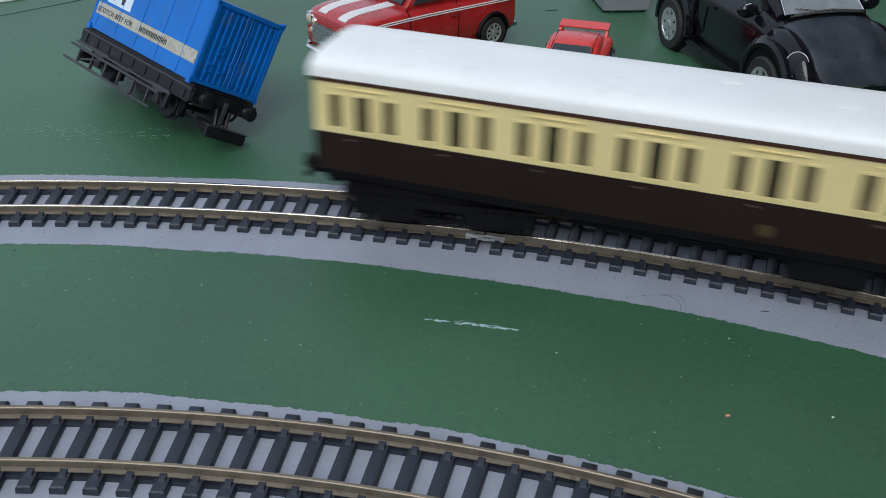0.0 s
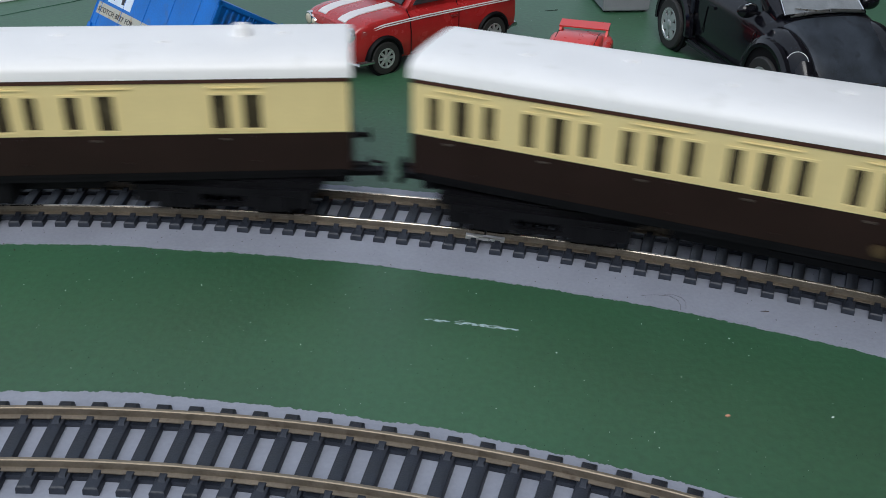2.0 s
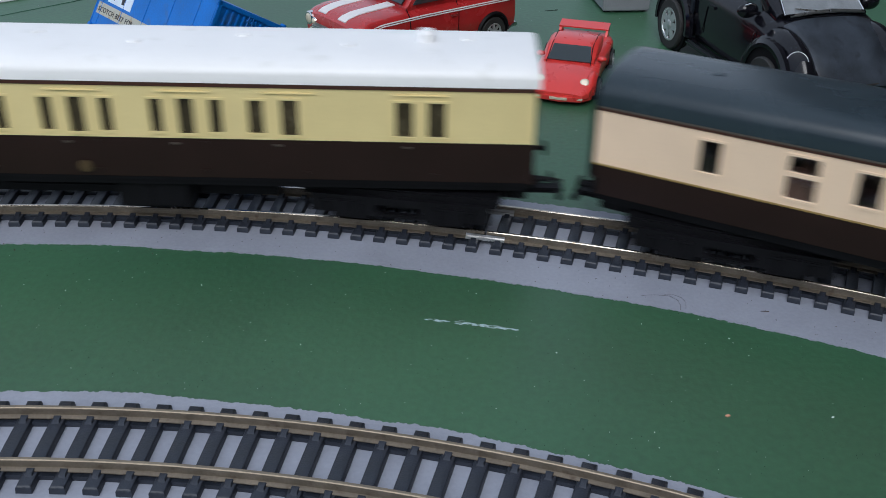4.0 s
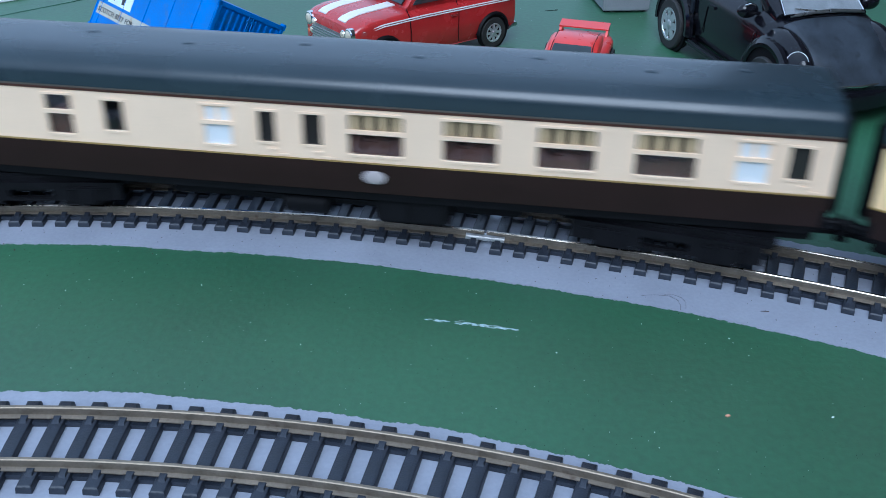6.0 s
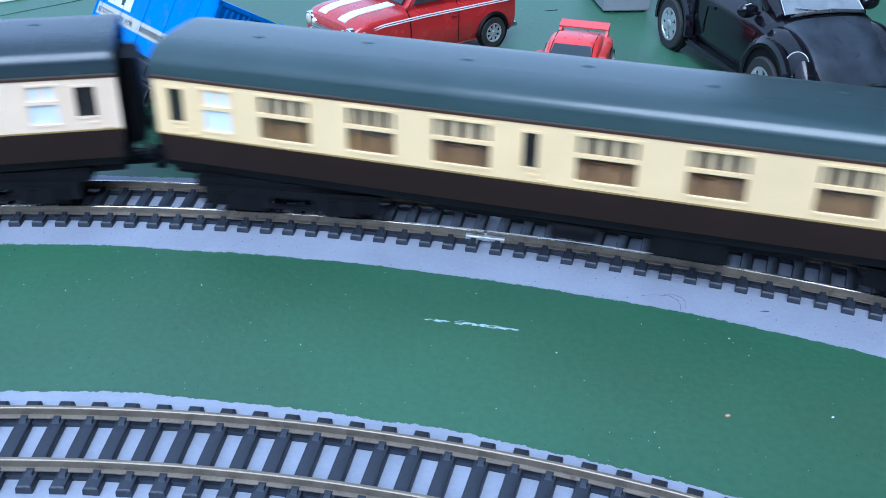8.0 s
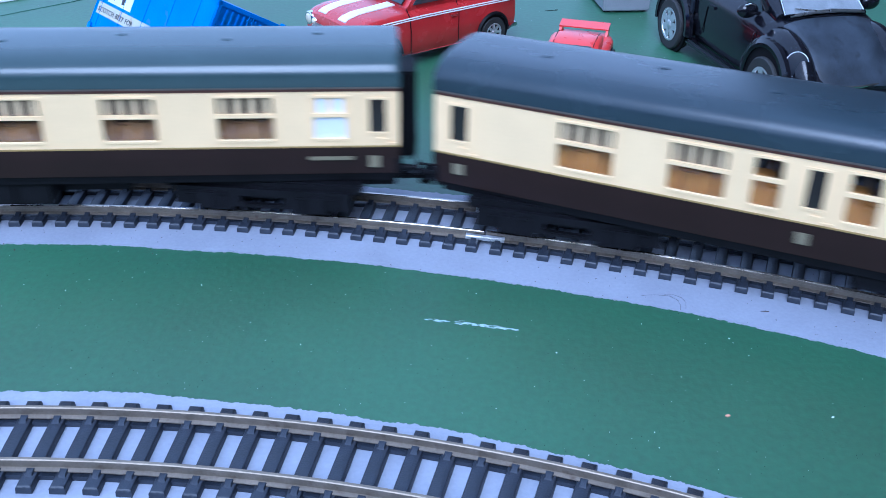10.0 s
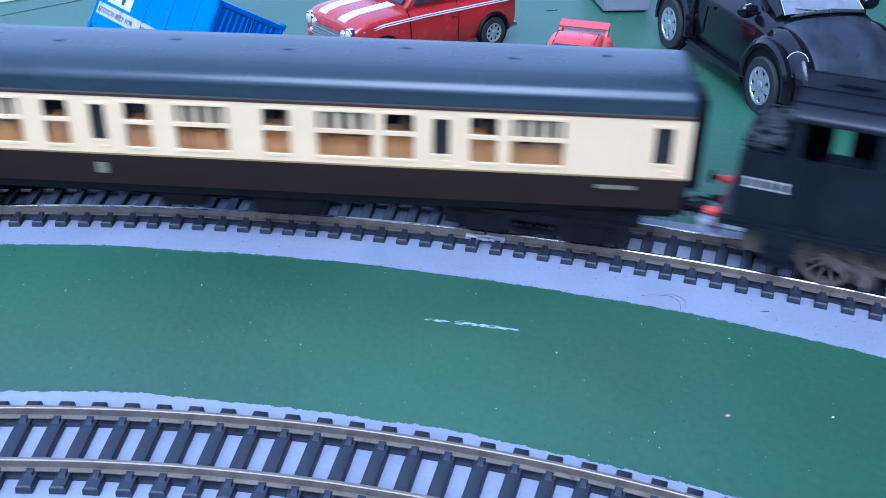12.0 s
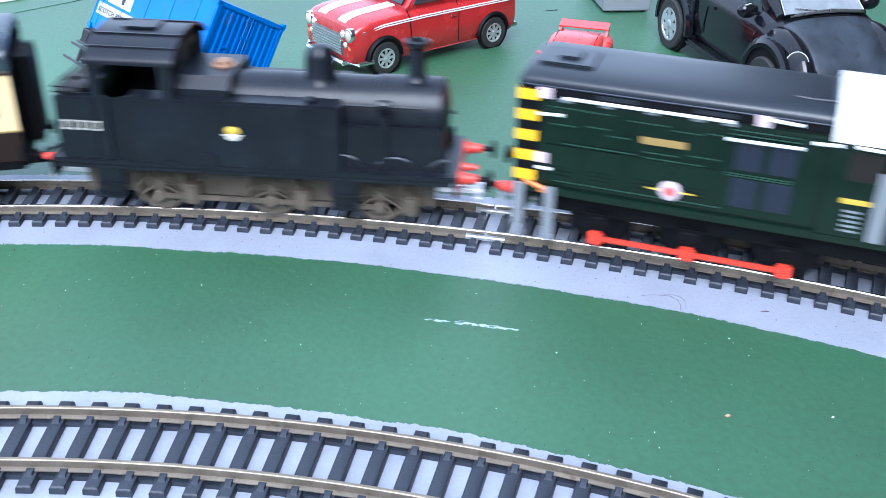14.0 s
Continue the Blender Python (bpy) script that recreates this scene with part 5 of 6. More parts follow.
def arch(car, x, y, z, r_in, r_out, depth, sg, m, a0=0.0, a1=180.0, name="wheel_arch"):
    """A flared arch lip over a wheel."""
    bm = bmesh.new()
    rings = []
    for i in range(19):
        a = radians(a0 + (a1 - a0) * i / 18)
        c, s = math.cos(a), math.sin(a)
        rings.append([(x + r_in * c, y - sg * 1.5, z + r_in * s), (x + r_in * c, y + sg * depth, z + r_in * s), (x + (r_in + r_out) / 2 * c, y + sg * (depth + 0.1), z + (r_in + r_out) / 2 * s),
                      (x + r_out * c, y + sg * depth * 0.3, z + r_out * s), (x + r_out * c, y - sg * 1.5, z + r_out * s)])
    loft(bm, rings)
    part(name, bm, m, car)


def well(car, x, y, z, r, sg):
    bm = bmesh.new()
    lathe(bm, [(r, -1.0), (r, 0.12)], 26, at(x, y, z) @ (AXIS_Y if sg < 0 else Matrix.Rotation(radians(-90), 4, "X")))
    part("wheel_well", bm, M_BLACK, car, "dark wheel well")


def glass_patch(car, pts, m=None, label="dark window glass", name="window"):
    bm = bmesh.new()
    a = [Vector(p) for p in pts]
    nrm = (a[1] - a[0]).cross(a[2] - a[0]).normalized() * 0.25
    loft(bm, [[p - nrm for p in a], [p + nrm for p in a]])
    return part(name, bm, m or M_CARGLASS, car, label, smooth=False)


# small red saloon with white bonnet stripes: front is +x
mini = empty("toy_saloon_car", "red die-cast saloon with two white bonnet stripes and chrome", "toy car", m=pose(-0.0150, 0.4524, 0.0002, 0, 0, -141.5))
bm = bmesh.new()
st = [(-45, 16.5, 8, 15, 19.5), (-44, 19, 6, 17, 22), (-41, 20, 5, 19, 23.5), (-30, 20.5, 4.8, 20, 24.5), (0, 20.6, 4.8, 20.5, 25), (16, 20.5, 4.8, 20.5, 25.2), (24, 20.2, 4.8, 20, 24.8), (36, 19.8, 5, 20.0, 24.2), (41.5, 19.2, 5.5, 19.0, 23.0), (44.2, 18.2, 6, 17.5, 21.0), (45, 16.5, 7, 14.5, 17.8)]
loft(bm, [shell_ring(*q, e=3.2) for q in st])
body = part("body", bm, M_RED, mini, "scratched red car body")
bm = bmesh.new()
st = [(-40, 15, 22, 24, 25), (-36, 17.5, 22, 30, 33), (-30, 17.6, 22, 36.5, 39.0), (-10, 17.8, 22, 37.5, 40.5), (2, 17.6, 22, 37, 40), (8, 17.6, 22, 34, 36.8), (17, 17.8, 22, 24.6, 25.6)]
loft(bm, [shell_ring(*q, e=4.5, tuck=1.0) for q in st])
part("cabin", bm, M_RED, mini, "red roof and window pillars")
for sg in (-1, 1):
    glass_patch(mini, [(-3, sg * 18.2, 26.2), (13.5, sg * 18.0, 26.2), (5.5, sg * 17.4, 36.0), (-3, sg * 17.6, 36.6)])
    glass_patch(mini, [(-27, sg * 18.0, 26.2), (-5, sg * 18.2, 26.2), (-5, sg * 17.6, 36.6), (-26, sg * 17.4, 36.0)])
glass_patch(mini, [(17.6, -15.2, 26.6), (17.6, 15.2, 26.6), (9.4, 14.4, 35.6), (9.4, -14.4, 35.6)], label="windscreen glass", name="windscreen")
for y in (-10.4, 4.6):
    bm = bmesh.new()
    rings = []
    for x, z in ((17.5, 25.25), (22, 25.0), (27, 24.75), (32, 24.5), (36.5, 24.15), (41.0, 23.15), (43.0, 22.1)):
        rings.append([(x, y, z - 0.5), (x, y + 5.8, z - 0.5), (x, y + 5.8, z + 0.12), (x, y, z + 0.12)])
    loft(bm, rings)
    part("stripe", bm, M_STRIPE, mini, "white bonnet stripe")
bm = bmesh.new()
box(bm, 44.0, 45.9, -11.5, 11.5, 8.6, 17.6, 0.6)
g = part("grille", bm, surface("dull_silver_grille", (0.3, 0.3, 0.29), 0.35, 0.8, 0.2, 300.0), mini, "chrome radiator grille")
for k in range(7):
    bm = bmesh.new()
    box(bm, 45.6, 46.3, -11.2, 11.2, 9.2 + 1.15 * k, 9.6 + 1.15 * k)
    part("grille_bar", bm, M_CHROME, g, smooth=False)
bm = bmesh.new()
rod(bm, [(36, -20.6, 6.6), (42.5, -19.6, 6.4), (46.8, -14, 6.2), (47.4, 0, 6.2), (46.8, 14, 6.2), (42.5, 19.6, 6.4), (36, 20.6, 6.6)], 1.05, 10)
part("bumper", bm, M_CHROME, mini, "chrome front bumper")
bm = bmesh.new()
box(bm, 47.2, 47.8, -6.0, 6.0, 2.6, 5.4, 0.15)
plate = part("front_plate", bm, M_STRIPE, mini, "pale front plate with dark bars")
bm = bmesh.new()
for y in (-4.6, -3.2, -1.8, -0.4, 1.6, 3.0, 4.4):
    box(bm, 47.7, 47.95, y - 0.45, y + 0.45, 3.2, 4.8)
part("plate_bar", bm, surface("plate_print", (0.02, 0.02, 0.025), 0.5), plate, "dark bars on the plate", smooth=False)
bm = bmesh.new()
rod(bm, [(-38, 20.8, 8), (-44.6, 19.0, 8), (-46, 0, 8), (-44.6, -19.0, 8), (-38, -20.8, 8)], 1.0, 10)
part("bumper", bm, M_CHROME, mini, "chrome rear bumper")
for sg in (-1, 1):
    for yy, zz, r, nm in ((15.4, 18.0, 3.1, "headlight"), (11.2, 17.6, 1.9, "spot_lamp"), (13.2, 13.6, 1.6, "spot_lamp")):
        bm = bmesh.new()
        lathe(bm, [(r, -2.5), (r, 0.6), (r * 0.86, 1.0)], 18, at(44.2, sg * yy, zz) @ AXIS_X)
        h = part(nm, bm, M_CHROME, mini, "chrome lamp ring")
        bm = bmesh.new()
        lathe(bm, [(r * 0.82, 0.7), (r * 0.6, 1.3), (r * 0.2, 1.55)], 16, at(44.2, sg * yy, zz) @ AXIS_X)
        part("lens", bm, M_LENS, h, "clear lamp lens")
    bm = bmesh.new()
    lathe(bm, [(1.3, -1.5), (1.2, 0.6), (0.5, 1.0)], 12, at(44.2, sg * 15.8, 12.6) @ AXIS_X)
    part("indicator", bm, M_AMBER, mini, "orange indicator lamp")
    for x in (29.8, -29.8):
        well(mini, x, sg * 20.4, 7.4, 8.6, sg)
        arch(mini, x, sg * 20.3, 7.2, 7.9, 9.4, 1.1, sg, M_BLACK)
        toy_wheel(mini, x, sg * 18.9, 7.0, 4.6, 8, M_ALLOY, sg)
    bm = bmesh.new()
    for dz in (0, 0.9):
        rod(bm, [(40.0, sg * 19.1, 18.6 + dz), (30, sg * 20.0, 20.3 + dz), (10, sg * 20.8, 21.0 + dz), (-42, sg * 20.4, 20.4 + dz)], 0.28)
    part("side_line", bm, M_STRIPE, mini, "thin white double side line")
    bm = bmesh.new()
    box(bm, -8.5, -5.0, *sorted((sg * 20.4, sg * 21.3)), 18.6, 19.5, 0.2)
    part("door_handle", bm, M_CHROME, mini, "chrome door handle")
    bm = bmesh.new()
    rod(bm, [(17.5, sg * 18.2, 25.6), (17.0, sg * 20.45, 22), (16.5, sg * 20.72, 16), (16.5, sg * 20.6, 6)], 0.22)
    part("door_seam", bm, M_BLACK, mini)
    bm = bmesh.new()
    rod(bm, [(-9.5, sg * 18.4, 25), (-9.5, sg * 20.75, 20), (-9.5, sg * 20.7, 7)], 0.18)
    part("door_seam", bm, M_BLACK, mini)
    bm = bmesh.new()
    rod(bm, [(20, sg * 20.6, 6.0), (-20, sg * 20.6, 6.0)], 0.35)
    part("sill_trim", bm, M_CHROME, mini, "chrome sill trim")

# black rounded car: front is +x
vw = empty("toy_beetle_car", "dusty glossy black round-fendered car with silver wheels", "toy car", m=pose(0.1400, 0.4296, 0, 0, 0, -74.9))
bm = bmesh.new()
st = [(-62, 14, 10, 14, 16), (-60, 20, 8, 17, 20), (-52, 23, 6, 20, 27), (-40, 24, 5.5, 22, 31), (-20, 24, 5.5, 23, 32), (10, 24, 5.5, 23, 31.5), (24, 23.5, 5.5, 22.5, 30.5), (34, 23, 5.5, 21, 28.6), (44, 22, 6, 18.6, 25.5), (52, 20.5, 6.5, 15.5, 21.2), (57.5, 18.5, 7, 12.5, 16.6), (60.5, 15, 8, 11, 13.0)]
loft(bm, [shell_ring(*q, e=2.7) for q in st])
part("body", bm, M_CARBLACK, vw, "glossy black flanks")
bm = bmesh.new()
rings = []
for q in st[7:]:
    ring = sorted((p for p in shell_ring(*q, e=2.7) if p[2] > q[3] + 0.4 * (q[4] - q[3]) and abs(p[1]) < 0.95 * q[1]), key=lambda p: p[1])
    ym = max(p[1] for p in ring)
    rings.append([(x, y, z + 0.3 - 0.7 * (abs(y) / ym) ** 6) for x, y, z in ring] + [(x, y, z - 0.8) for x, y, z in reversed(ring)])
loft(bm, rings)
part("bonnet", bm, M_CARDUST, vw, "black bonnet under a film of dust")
bm = bmesh.new()
st = [(-52, 14, 24, 26, 27), (-44, 18, 24, 32, 36), (-30, 19, 24, 38, 43.5), (-10, 19.3, 24, 39.5, 45.5), (4, 19.2, 24, 38.5, 44.5), (16, 19, 24, 34, 39.5), (30, 18.6, 24, 27.5, 30.6)]
loft(bm, [shell_ring(*q, e=3.4, tuck=1.0) for q in st])
part("cabin", bm, M_CARBLACK, vw, "black domed roof and pillars")
ws = glass_patch(vw, [(31.2, -15.8, 29.6), (31.2, 15.8, 29.6), (15.0, 14.0, 39.8), (15.0, -14.0, 39.8)], surface("pale_windscreen", (0.24, 0.26, 0.28), 0.2, 0, 0.15, 200.0, spec=0.3), "pale reflecting windscreen", "windscreen")
bm = bmesh.new()
rod(bm, [(15.2, -14.2, 40.2), (31.6, -16.2, 29.5), (32.0, 0, 30.4), (31.6, 16.2, 29.5), (15.2, 14.2, 40.2)], 0.4)
part("windscreen_trim", bm, M_CHROME, ws, "thin chrome surround")
bm = bmesh.new()
rod(bm, [(33.0, -13, 29.9), (33.4, 0, 30.9)], 0.45)
rod(bm, [(33.2, 1, 30.9), (33.0, 13.5, 29.9)], 0.45)
rod(bm, [(33.4, -15, 29.5), (34.0, -6, 30.4), (34.2, 4, 30.5), (33.6, 15, 29.6)], 0.3)
rod(bm, [(30.8, -12, 31.3), (33.6, -3.5, 30.8)], 0.3)
part("wiper", bm, M_STEEL, vw, "bright wiper arms")
for sg in (-1, 1):
    glass_patch(vw, [(-2, sg * 19.9, 27.5), (22, sg * 19.6, 27.5), (11, sg * 18.2, 38.0), (-2, sg * 18.6, 40.0)])
    glass_patch(vw, [(-30, sg * 19.4, 27.5), (-4, sg * 19.9, 27.5), (-4, sg * 18.6, 40.0), (-26, sg * 17.6, 38.0)])
    for x, w, dx, rx, rz in ((42.5, 1.0, -5.5, 23.5, 17.8), (-38.2, 1.0, 0.0, 19.5, 18.6)):
        bm = bmesh.new()
        r = bmesh.ops.create_uvsphere(bm, u_segments=48, v_segments=32, radius=1.0, matrix=at(x + dx, sg * 18.4, 9.0) @ Matrix.Diagonal((rx, 8.5, rz, 1)))
        for v in r["verts"]:
            v.co.z = max(v.co.z, 6.5)
        part("fender", bm, M_CARBLACK, vw, "bulging black fender")
        well(vw, x - 0.8, sg * 28.3, 12.2, 14.2, sg)
        arch(vw, x - 0.8, sg * 27.8, 12.0, 14.0, 17.2, 1.3, sg, M_CARBLACK, -8.0, 188.0)
        toy_wheel(vw, x, sg * 26.9, 11.3, 6.2, 7, M_ALLOY, sg, 0.66, 1.9)
    bm = bmesh.new()
    box(bm, -24, 24, *sorted((sg * 22.5, sg * 26.0)), 5.2, 7.4, 0.7)
    part("running_board", bm, M_CARBLACK, vw)
    bm = bmesh.new()
    vs = lathe(bm, [(4.0, -4.0), (4.0, 0.15), (3.9, 0.2)], 26, Matrix())
    turn(bm, vs, at(52.8, sg * 21.6, 19.7) @ Matrix.Rotation(radians(sg * 30), 4, "Z") @ Matrix.Rotation(radians(66), 4, "Y"))
    h = part("headlight", bm, M_CARBLACK, vw, "round headlight housing in the fender")
    bm = bmesh.new()
    vs = lathe(bm, [(4.0, 0.15), (4.0, 0.3), (3.88, 0.3), (3.88, 0.15)], 30, Matrix(), closed=False)
    turn(bm, vs, at(52.8, sg * 21.6, 19.7) @ Matrix.Rotation(radians(sg * 30), 4, "Z") @ Matrix.Rotation(radians(66), 4, "Y"))
    part("ring", bm, M_ALLOY, h, "thin bright headlight ring")
    bm = bmesh.new()
    vs = lathe(bm, [(3.87, 0.28), (3.0, 0.5), (1.2, 0.6)], 24, Matrix())
    turn(bm, vs, at(52.8, sg * 21.6, 19.7) @ Matrix.Rotation(radians(sg * 30), 4, "Z") @ Matrix.Rotation(radians(66), 4, "Y"))
    part("lens", bm, M_SMOKE, h, "smoky round headlight lens")
    bm = bmesh.new()
    vs = lathe(bm, [(2.6, -1), (2.6, 0.4), (2.0, 0.7)], 16, at(57.6, sg * 13.5, 8.8) @ Matrix.Diagonal((1, 1.7, 0.8, 1)) @ AXIS_X)
    part("fog_lamp", bm, M_LENS, vw, "small clear lamp")
    bm = bmesh.new()
    lathe(bm, [(1.9, -2.5), (1.9, 0.5), (1.5, 0.6), (1.4, -0.2)], 18, at(56.2, sg * 19.6, 10.9) @ Matrix.Rotation(radians(-sg * -28), 4, "Z") @ Matrix.Diagonal((1, 1.7, 0.7, 1)) @ AXIS_X)
    ring = part("indicator", bm, M_CHROME, vw, "chrome-edged oval indicator")
    bm = bmesh.new()
    lathe(bm, [(1.4, 0.0), (1.0, 0.5), (0.4, 0.6)], 16, at(56.2, sg * 19.6, 10.9) @ Matrix.Rotation(radians(-sg * -28), 4, "Z") @ Matrix.Diagonal((1, 1.7, 0.7, 1)) @ AXIS_X)
    part("lens", bm, M_SMOKE, ring, "smoky indicator lens")
    bm = bmesh.new()
    r = bmesh.ops.create_uvsphere(bm, u_segments=16, v_segments=10, radius=1.0, matrix=at(21, sg * 25.5, 29.2) @ Matrix.Diagonal((2.4, 4.2, 2.6, 1)))
    rod(bm, [(21, sg * 19.5, 27.5), (21, sg * 23, 28.6)], 0.7)
    part("mirror", bm, M_CARBLACK, vw, "glossy black door mirror")
    # chrome rod added as the bright highlight over the mirror's top
    bm = bmesh.new()
    rod(bm, [(22.2, sg * 23.2, 31.0), (22.6, sg * 25.5, 31.6), (22.2, sg * 27.6, 31.0)], 0.4)
    part("mirror_highlight", bm, M_CHROME, vw, "bright rod drawing the highlight on the mirror")
    bm = bmesh.new()
    rod(bm, [(25, sg * 20.5, 27), (25.5, sg * 24.1, 22), (24, sg * 24.2, 12), (22, sg * 24.0, 7.5)], 0.2)
    part("door_seam", bm, M_BLACK, vw)
    bm = bmesh.new()
    rod(bm, [(-12, sg * 20.5, 27), (-12, sg * 24.2, 22), (-14, sg * 24.2, 12)], 0.2)
    part("door_seam", bm, M_BLACK, vw)
    bm = bmesh.new()
    box(bm, -10.5, -5.5, *sorted((sg * 23.6, sg * 24.9)), 22.4, 23.6, 0.3)
    part("door_handle", bm, M_CARBLACK, vw)
    bm = bmesh.new()
    rod(bm, [(24, sg * 20.2, 26.9), (0, sg * 20.6, 27.2), (-30, sg * 20.0, 27.0)], 0.35)
    part("window_trim", bm, M_CHROME, vw, "chrome window strip")
    bm = bmesh.new()
    box(bm, -24.5, -21.8, *sorted((sg * 24.6, sg * 25.4)), 17.0, 22.0, 0.3)
    part("side_marker", bm, M_SMOKE, vw, "smoky side lamp")
bm = bmesh.new()
rings = []
for a in range(13):
    y = -24 + 4 * a
    x = 62.5 - 9.5 * (abs(y) / 24) ** 2.6
    rings.append([(x - 4, y, 5.4), (x, y, 5.8), (x + 0.6, y, 8.4), (x - 0.4, y, 11.4), (x - 5, y, 12.2)])
loft(bm, rings)
part("bumper", bm, M_CARBLACK, vw, "black moulded front bumper")
bm = bmesh.new()
rod(bm, [(54.5, -19, 12.9), (59.0, -12, 13.3), (61.4, 0, 13.5), (59.0, 12, 13.3), (54.5, 19, 12.9)], 0.42, 8)
part("bumper_line", bm, M_CHROME, vw, "thin bright line on the bumper")
for ob in vw.children_recursive:
    if ob.name.split(".")[0] not in ("wheel", "rim", "brake_disc", "wheel_well", "wheel_arch"):
        ob.data.transform(Matrix.Diagonal((1.03, 1.08, 1.2, 1)))

# small red sports car with a high rear wing: front is +x
sport = empty("toy_sports_car", "small bright red plastic sports car with high rear wing", "toy car", m=pose(0.0535, 0.4168, 0, 0, 0, -105.4))
bm = bmesh.new()
st = [(-28.5, 8.5, 4, 7, 9.5), (-27, 11, 3, 9, 11.5), (-20, 12.4, 2.4, 10.2, 12.6), (-10, 12.2, 2.2, 9.8, 12.4), (0, 11.6, 2.2, 9.4, 12.0), (8, 11.6, 2.2, 9.0, 11.6), (15, 12.0, 2.2, 8.6, 10.6), (22, 11.8, 2.3, 7.4, 9.0), (26.5, 10.6, 2.6, 5.8, 7.0), (28.5, 8.2, 3.2, 4.6, 5.4)]
loft(bm, [shell_ring(*q, e=2.6) for q in st])
part("body", bm, M_RED2, sport, "bright red moulded body")
bm = bmesh.new()
st = [(-22, 7.5, 10, 11.3, 12.4), (-15, 9.0, 10, 13.6, 15.6), (-8, 9.7, 10, 15.0, 17.8), (0, 9.6, 10, 14.8, 17.6), (4, 9.4, 10, 13.6, 15.7), (9.8, 9.2, 10, 11.2, 12.0)]
loft(bm, [shell_ring(*q, e=3.0, tuck=1.0) for q in st])
part("cabin", bm, M_RED2, sport, "red roof")
glass_patch(sport, [(10.2, -8.0, 11.9), (10.2, 8.0, 11.9), (3.6, 7.0, 16.3), (3.6, -7.0, 16.3)], label="dark windscreen", name="windscreen")
for sg in (-1, 1):
    glass_patch(sport, [(-10, sg * 9.35, 12.4), (5.5, sg * 9.1, 12.2), (1, sg * 8.7, 15.6), (-9, sg * 8.9, 15.8)])
    for x in (17.5, -16.0):
        bm = bmesh.new()
        r = bmesh.ops.create_uvsphere(bm, u_segments=20, v_segments=12, radius=1.0, matrix=at(x, sg * 10.2, 5.0) @ Matrix.Diagonal((7.4, 2.7, 5.9, 1)))
        for v in r["verts"]:
            v.co.z = max(v.co.z, 3.0)
        part("wheel_flare", bm, M_RED2, sport, "swollen red wheel flare")
        well(sport, x, sg * 12.5, 4.5, 4.7, sg)
        toy_wheel(sport, x, sg * 11.9, 4.3, 3.0, 5, M_ALLOY, sg, 0.6)
    bm = bmesh.new()
    vs = lathe(bm, [(1.8, -0.8), (1.8, 0.3), (1.2, 0.7)], 16, Matrix())
    turn(bm, vs, at(22.8, sg * 8.2, 8.2) @ Matrix.Rotation(radians(52), 4, "Y"))
    part("headlight", bm, M_LENS, sport, "round clear headlight")
    bm = bmesh.new()
    r = bmesh.ops.create_uvsphere(bm, u_segments=12, v_segments=8, radius=1.0, matrix=at(5.5, sg * 11.6, 12.2) @ Matrix.Diagonal((1.2, 1.8, 1.1, 1)))
    part("mirror", bm, M_RED2, sport, "red door mirror")
    bm = bmesh.new()
    loft(bm, [[(-20.0, sg * 8.6, 10.5), (-27.0, sg * 8.6, 10.0), (-27.0, sg * 9.6, 10.0), (-20.0, sg * 9.6, 10.5)], [(-23.4, sg * 8.8, 15.0), (-28.2, sg * 8.8, 15.4), (-28.2, sg * 9.7, 15.4), (-23.4, sg * 9.7, 15.0)]])
    part("wing_post", bm, M_RED2, sport, "flat tapered wing end plate")
    bm = bmesh.new()
    rod(bm, [(11.5, sg * 8.2, 11.3), (3.4, sg * 7.6, 16.6), (-8, sg * 7.8, 17.4), (-15, sg * 7.6, 15.6)], 0.14)
    part("window_trim", bm, M_BLACK, sport, "thin black window seal")
bm = bmesh.new()
loft(bm, [[(-28.6, y, 15.2), (-22.6, y, 14.3), (-22.4, y, 14.9), (-28.4, y, 16.0)] for y in (-9.8, 9.8)])
part("rear_wing", bm, M_RED2, sport, "flat red rear wing")
bm = bmesh.new()
loft(bm, [[(-27.0, y, 10.6), (-20.0, y, 10.8), (-20.0, y, 11.6), (-26.8, y, 11.8)] for y in (-9.0, 9.0)])
part("wing_blade", bm, M_RED2, sport, "lower red spoiler lip")
bm = bmesh.new()
rings = [[(x - 2.5, y, 2.0), (x, y, 2.0), (x + 0.3, y, 4.0), (x - 2.5, y, 4.4)] for y, x in ((-11.2, 24.5), (-8, 28.2), (0, 29.6), (8, 28.2), (11.2, 24.5))]
loft(bm, rings)
part("bumper", bm, M_RED2, sport, "red front spoiler")
bm = bmesh.new()
box(bm, 28.9, 29.9, -3.2, 3.2, 2.9, 4.0, 0.1)
for y in (-7.0, 7.0):
    box(bm, 28.0, 28.6, y - 1.6, y + 1.6, 2.8, 3.8, 0.1)
part("front_plate", bm, M_LENS, sport, "pale plain front plate")

for ob in sport.children:
    ob.data.transform(Matrix.Diagonal((1.13, 1.11, 0.97, 1)))
    for sub in ob.children:
        sub.data.transform(Matrix.Diagonal((1.13, 1.11, 0.97, 1)))

# ---- grey metal box at the back ----
M_BOXGREY = surface("dull_grey_metal", (0.3, 0.31, 0.34), 0.4, 0.3, 0.06, 60.0)
bx = empty("metal_box", "dull grey sheet-metal box standing on the board", "box", m=pose(0.0895, 0.5290, 0, 0, 0, 7.0))
bm = bmesh.new()
loft(bm, [[(-13.0, -17.0, 1.0), (10.8, -17.0, 1.0), (11.6, 25, 1.0), (-13.0, 25, 1.0)], [(-15.0, -18.0, 30.0), (12.5, -18.0, 30.0), (12.5, 25, 30.0), (-15.0, 25, 30.0)]])
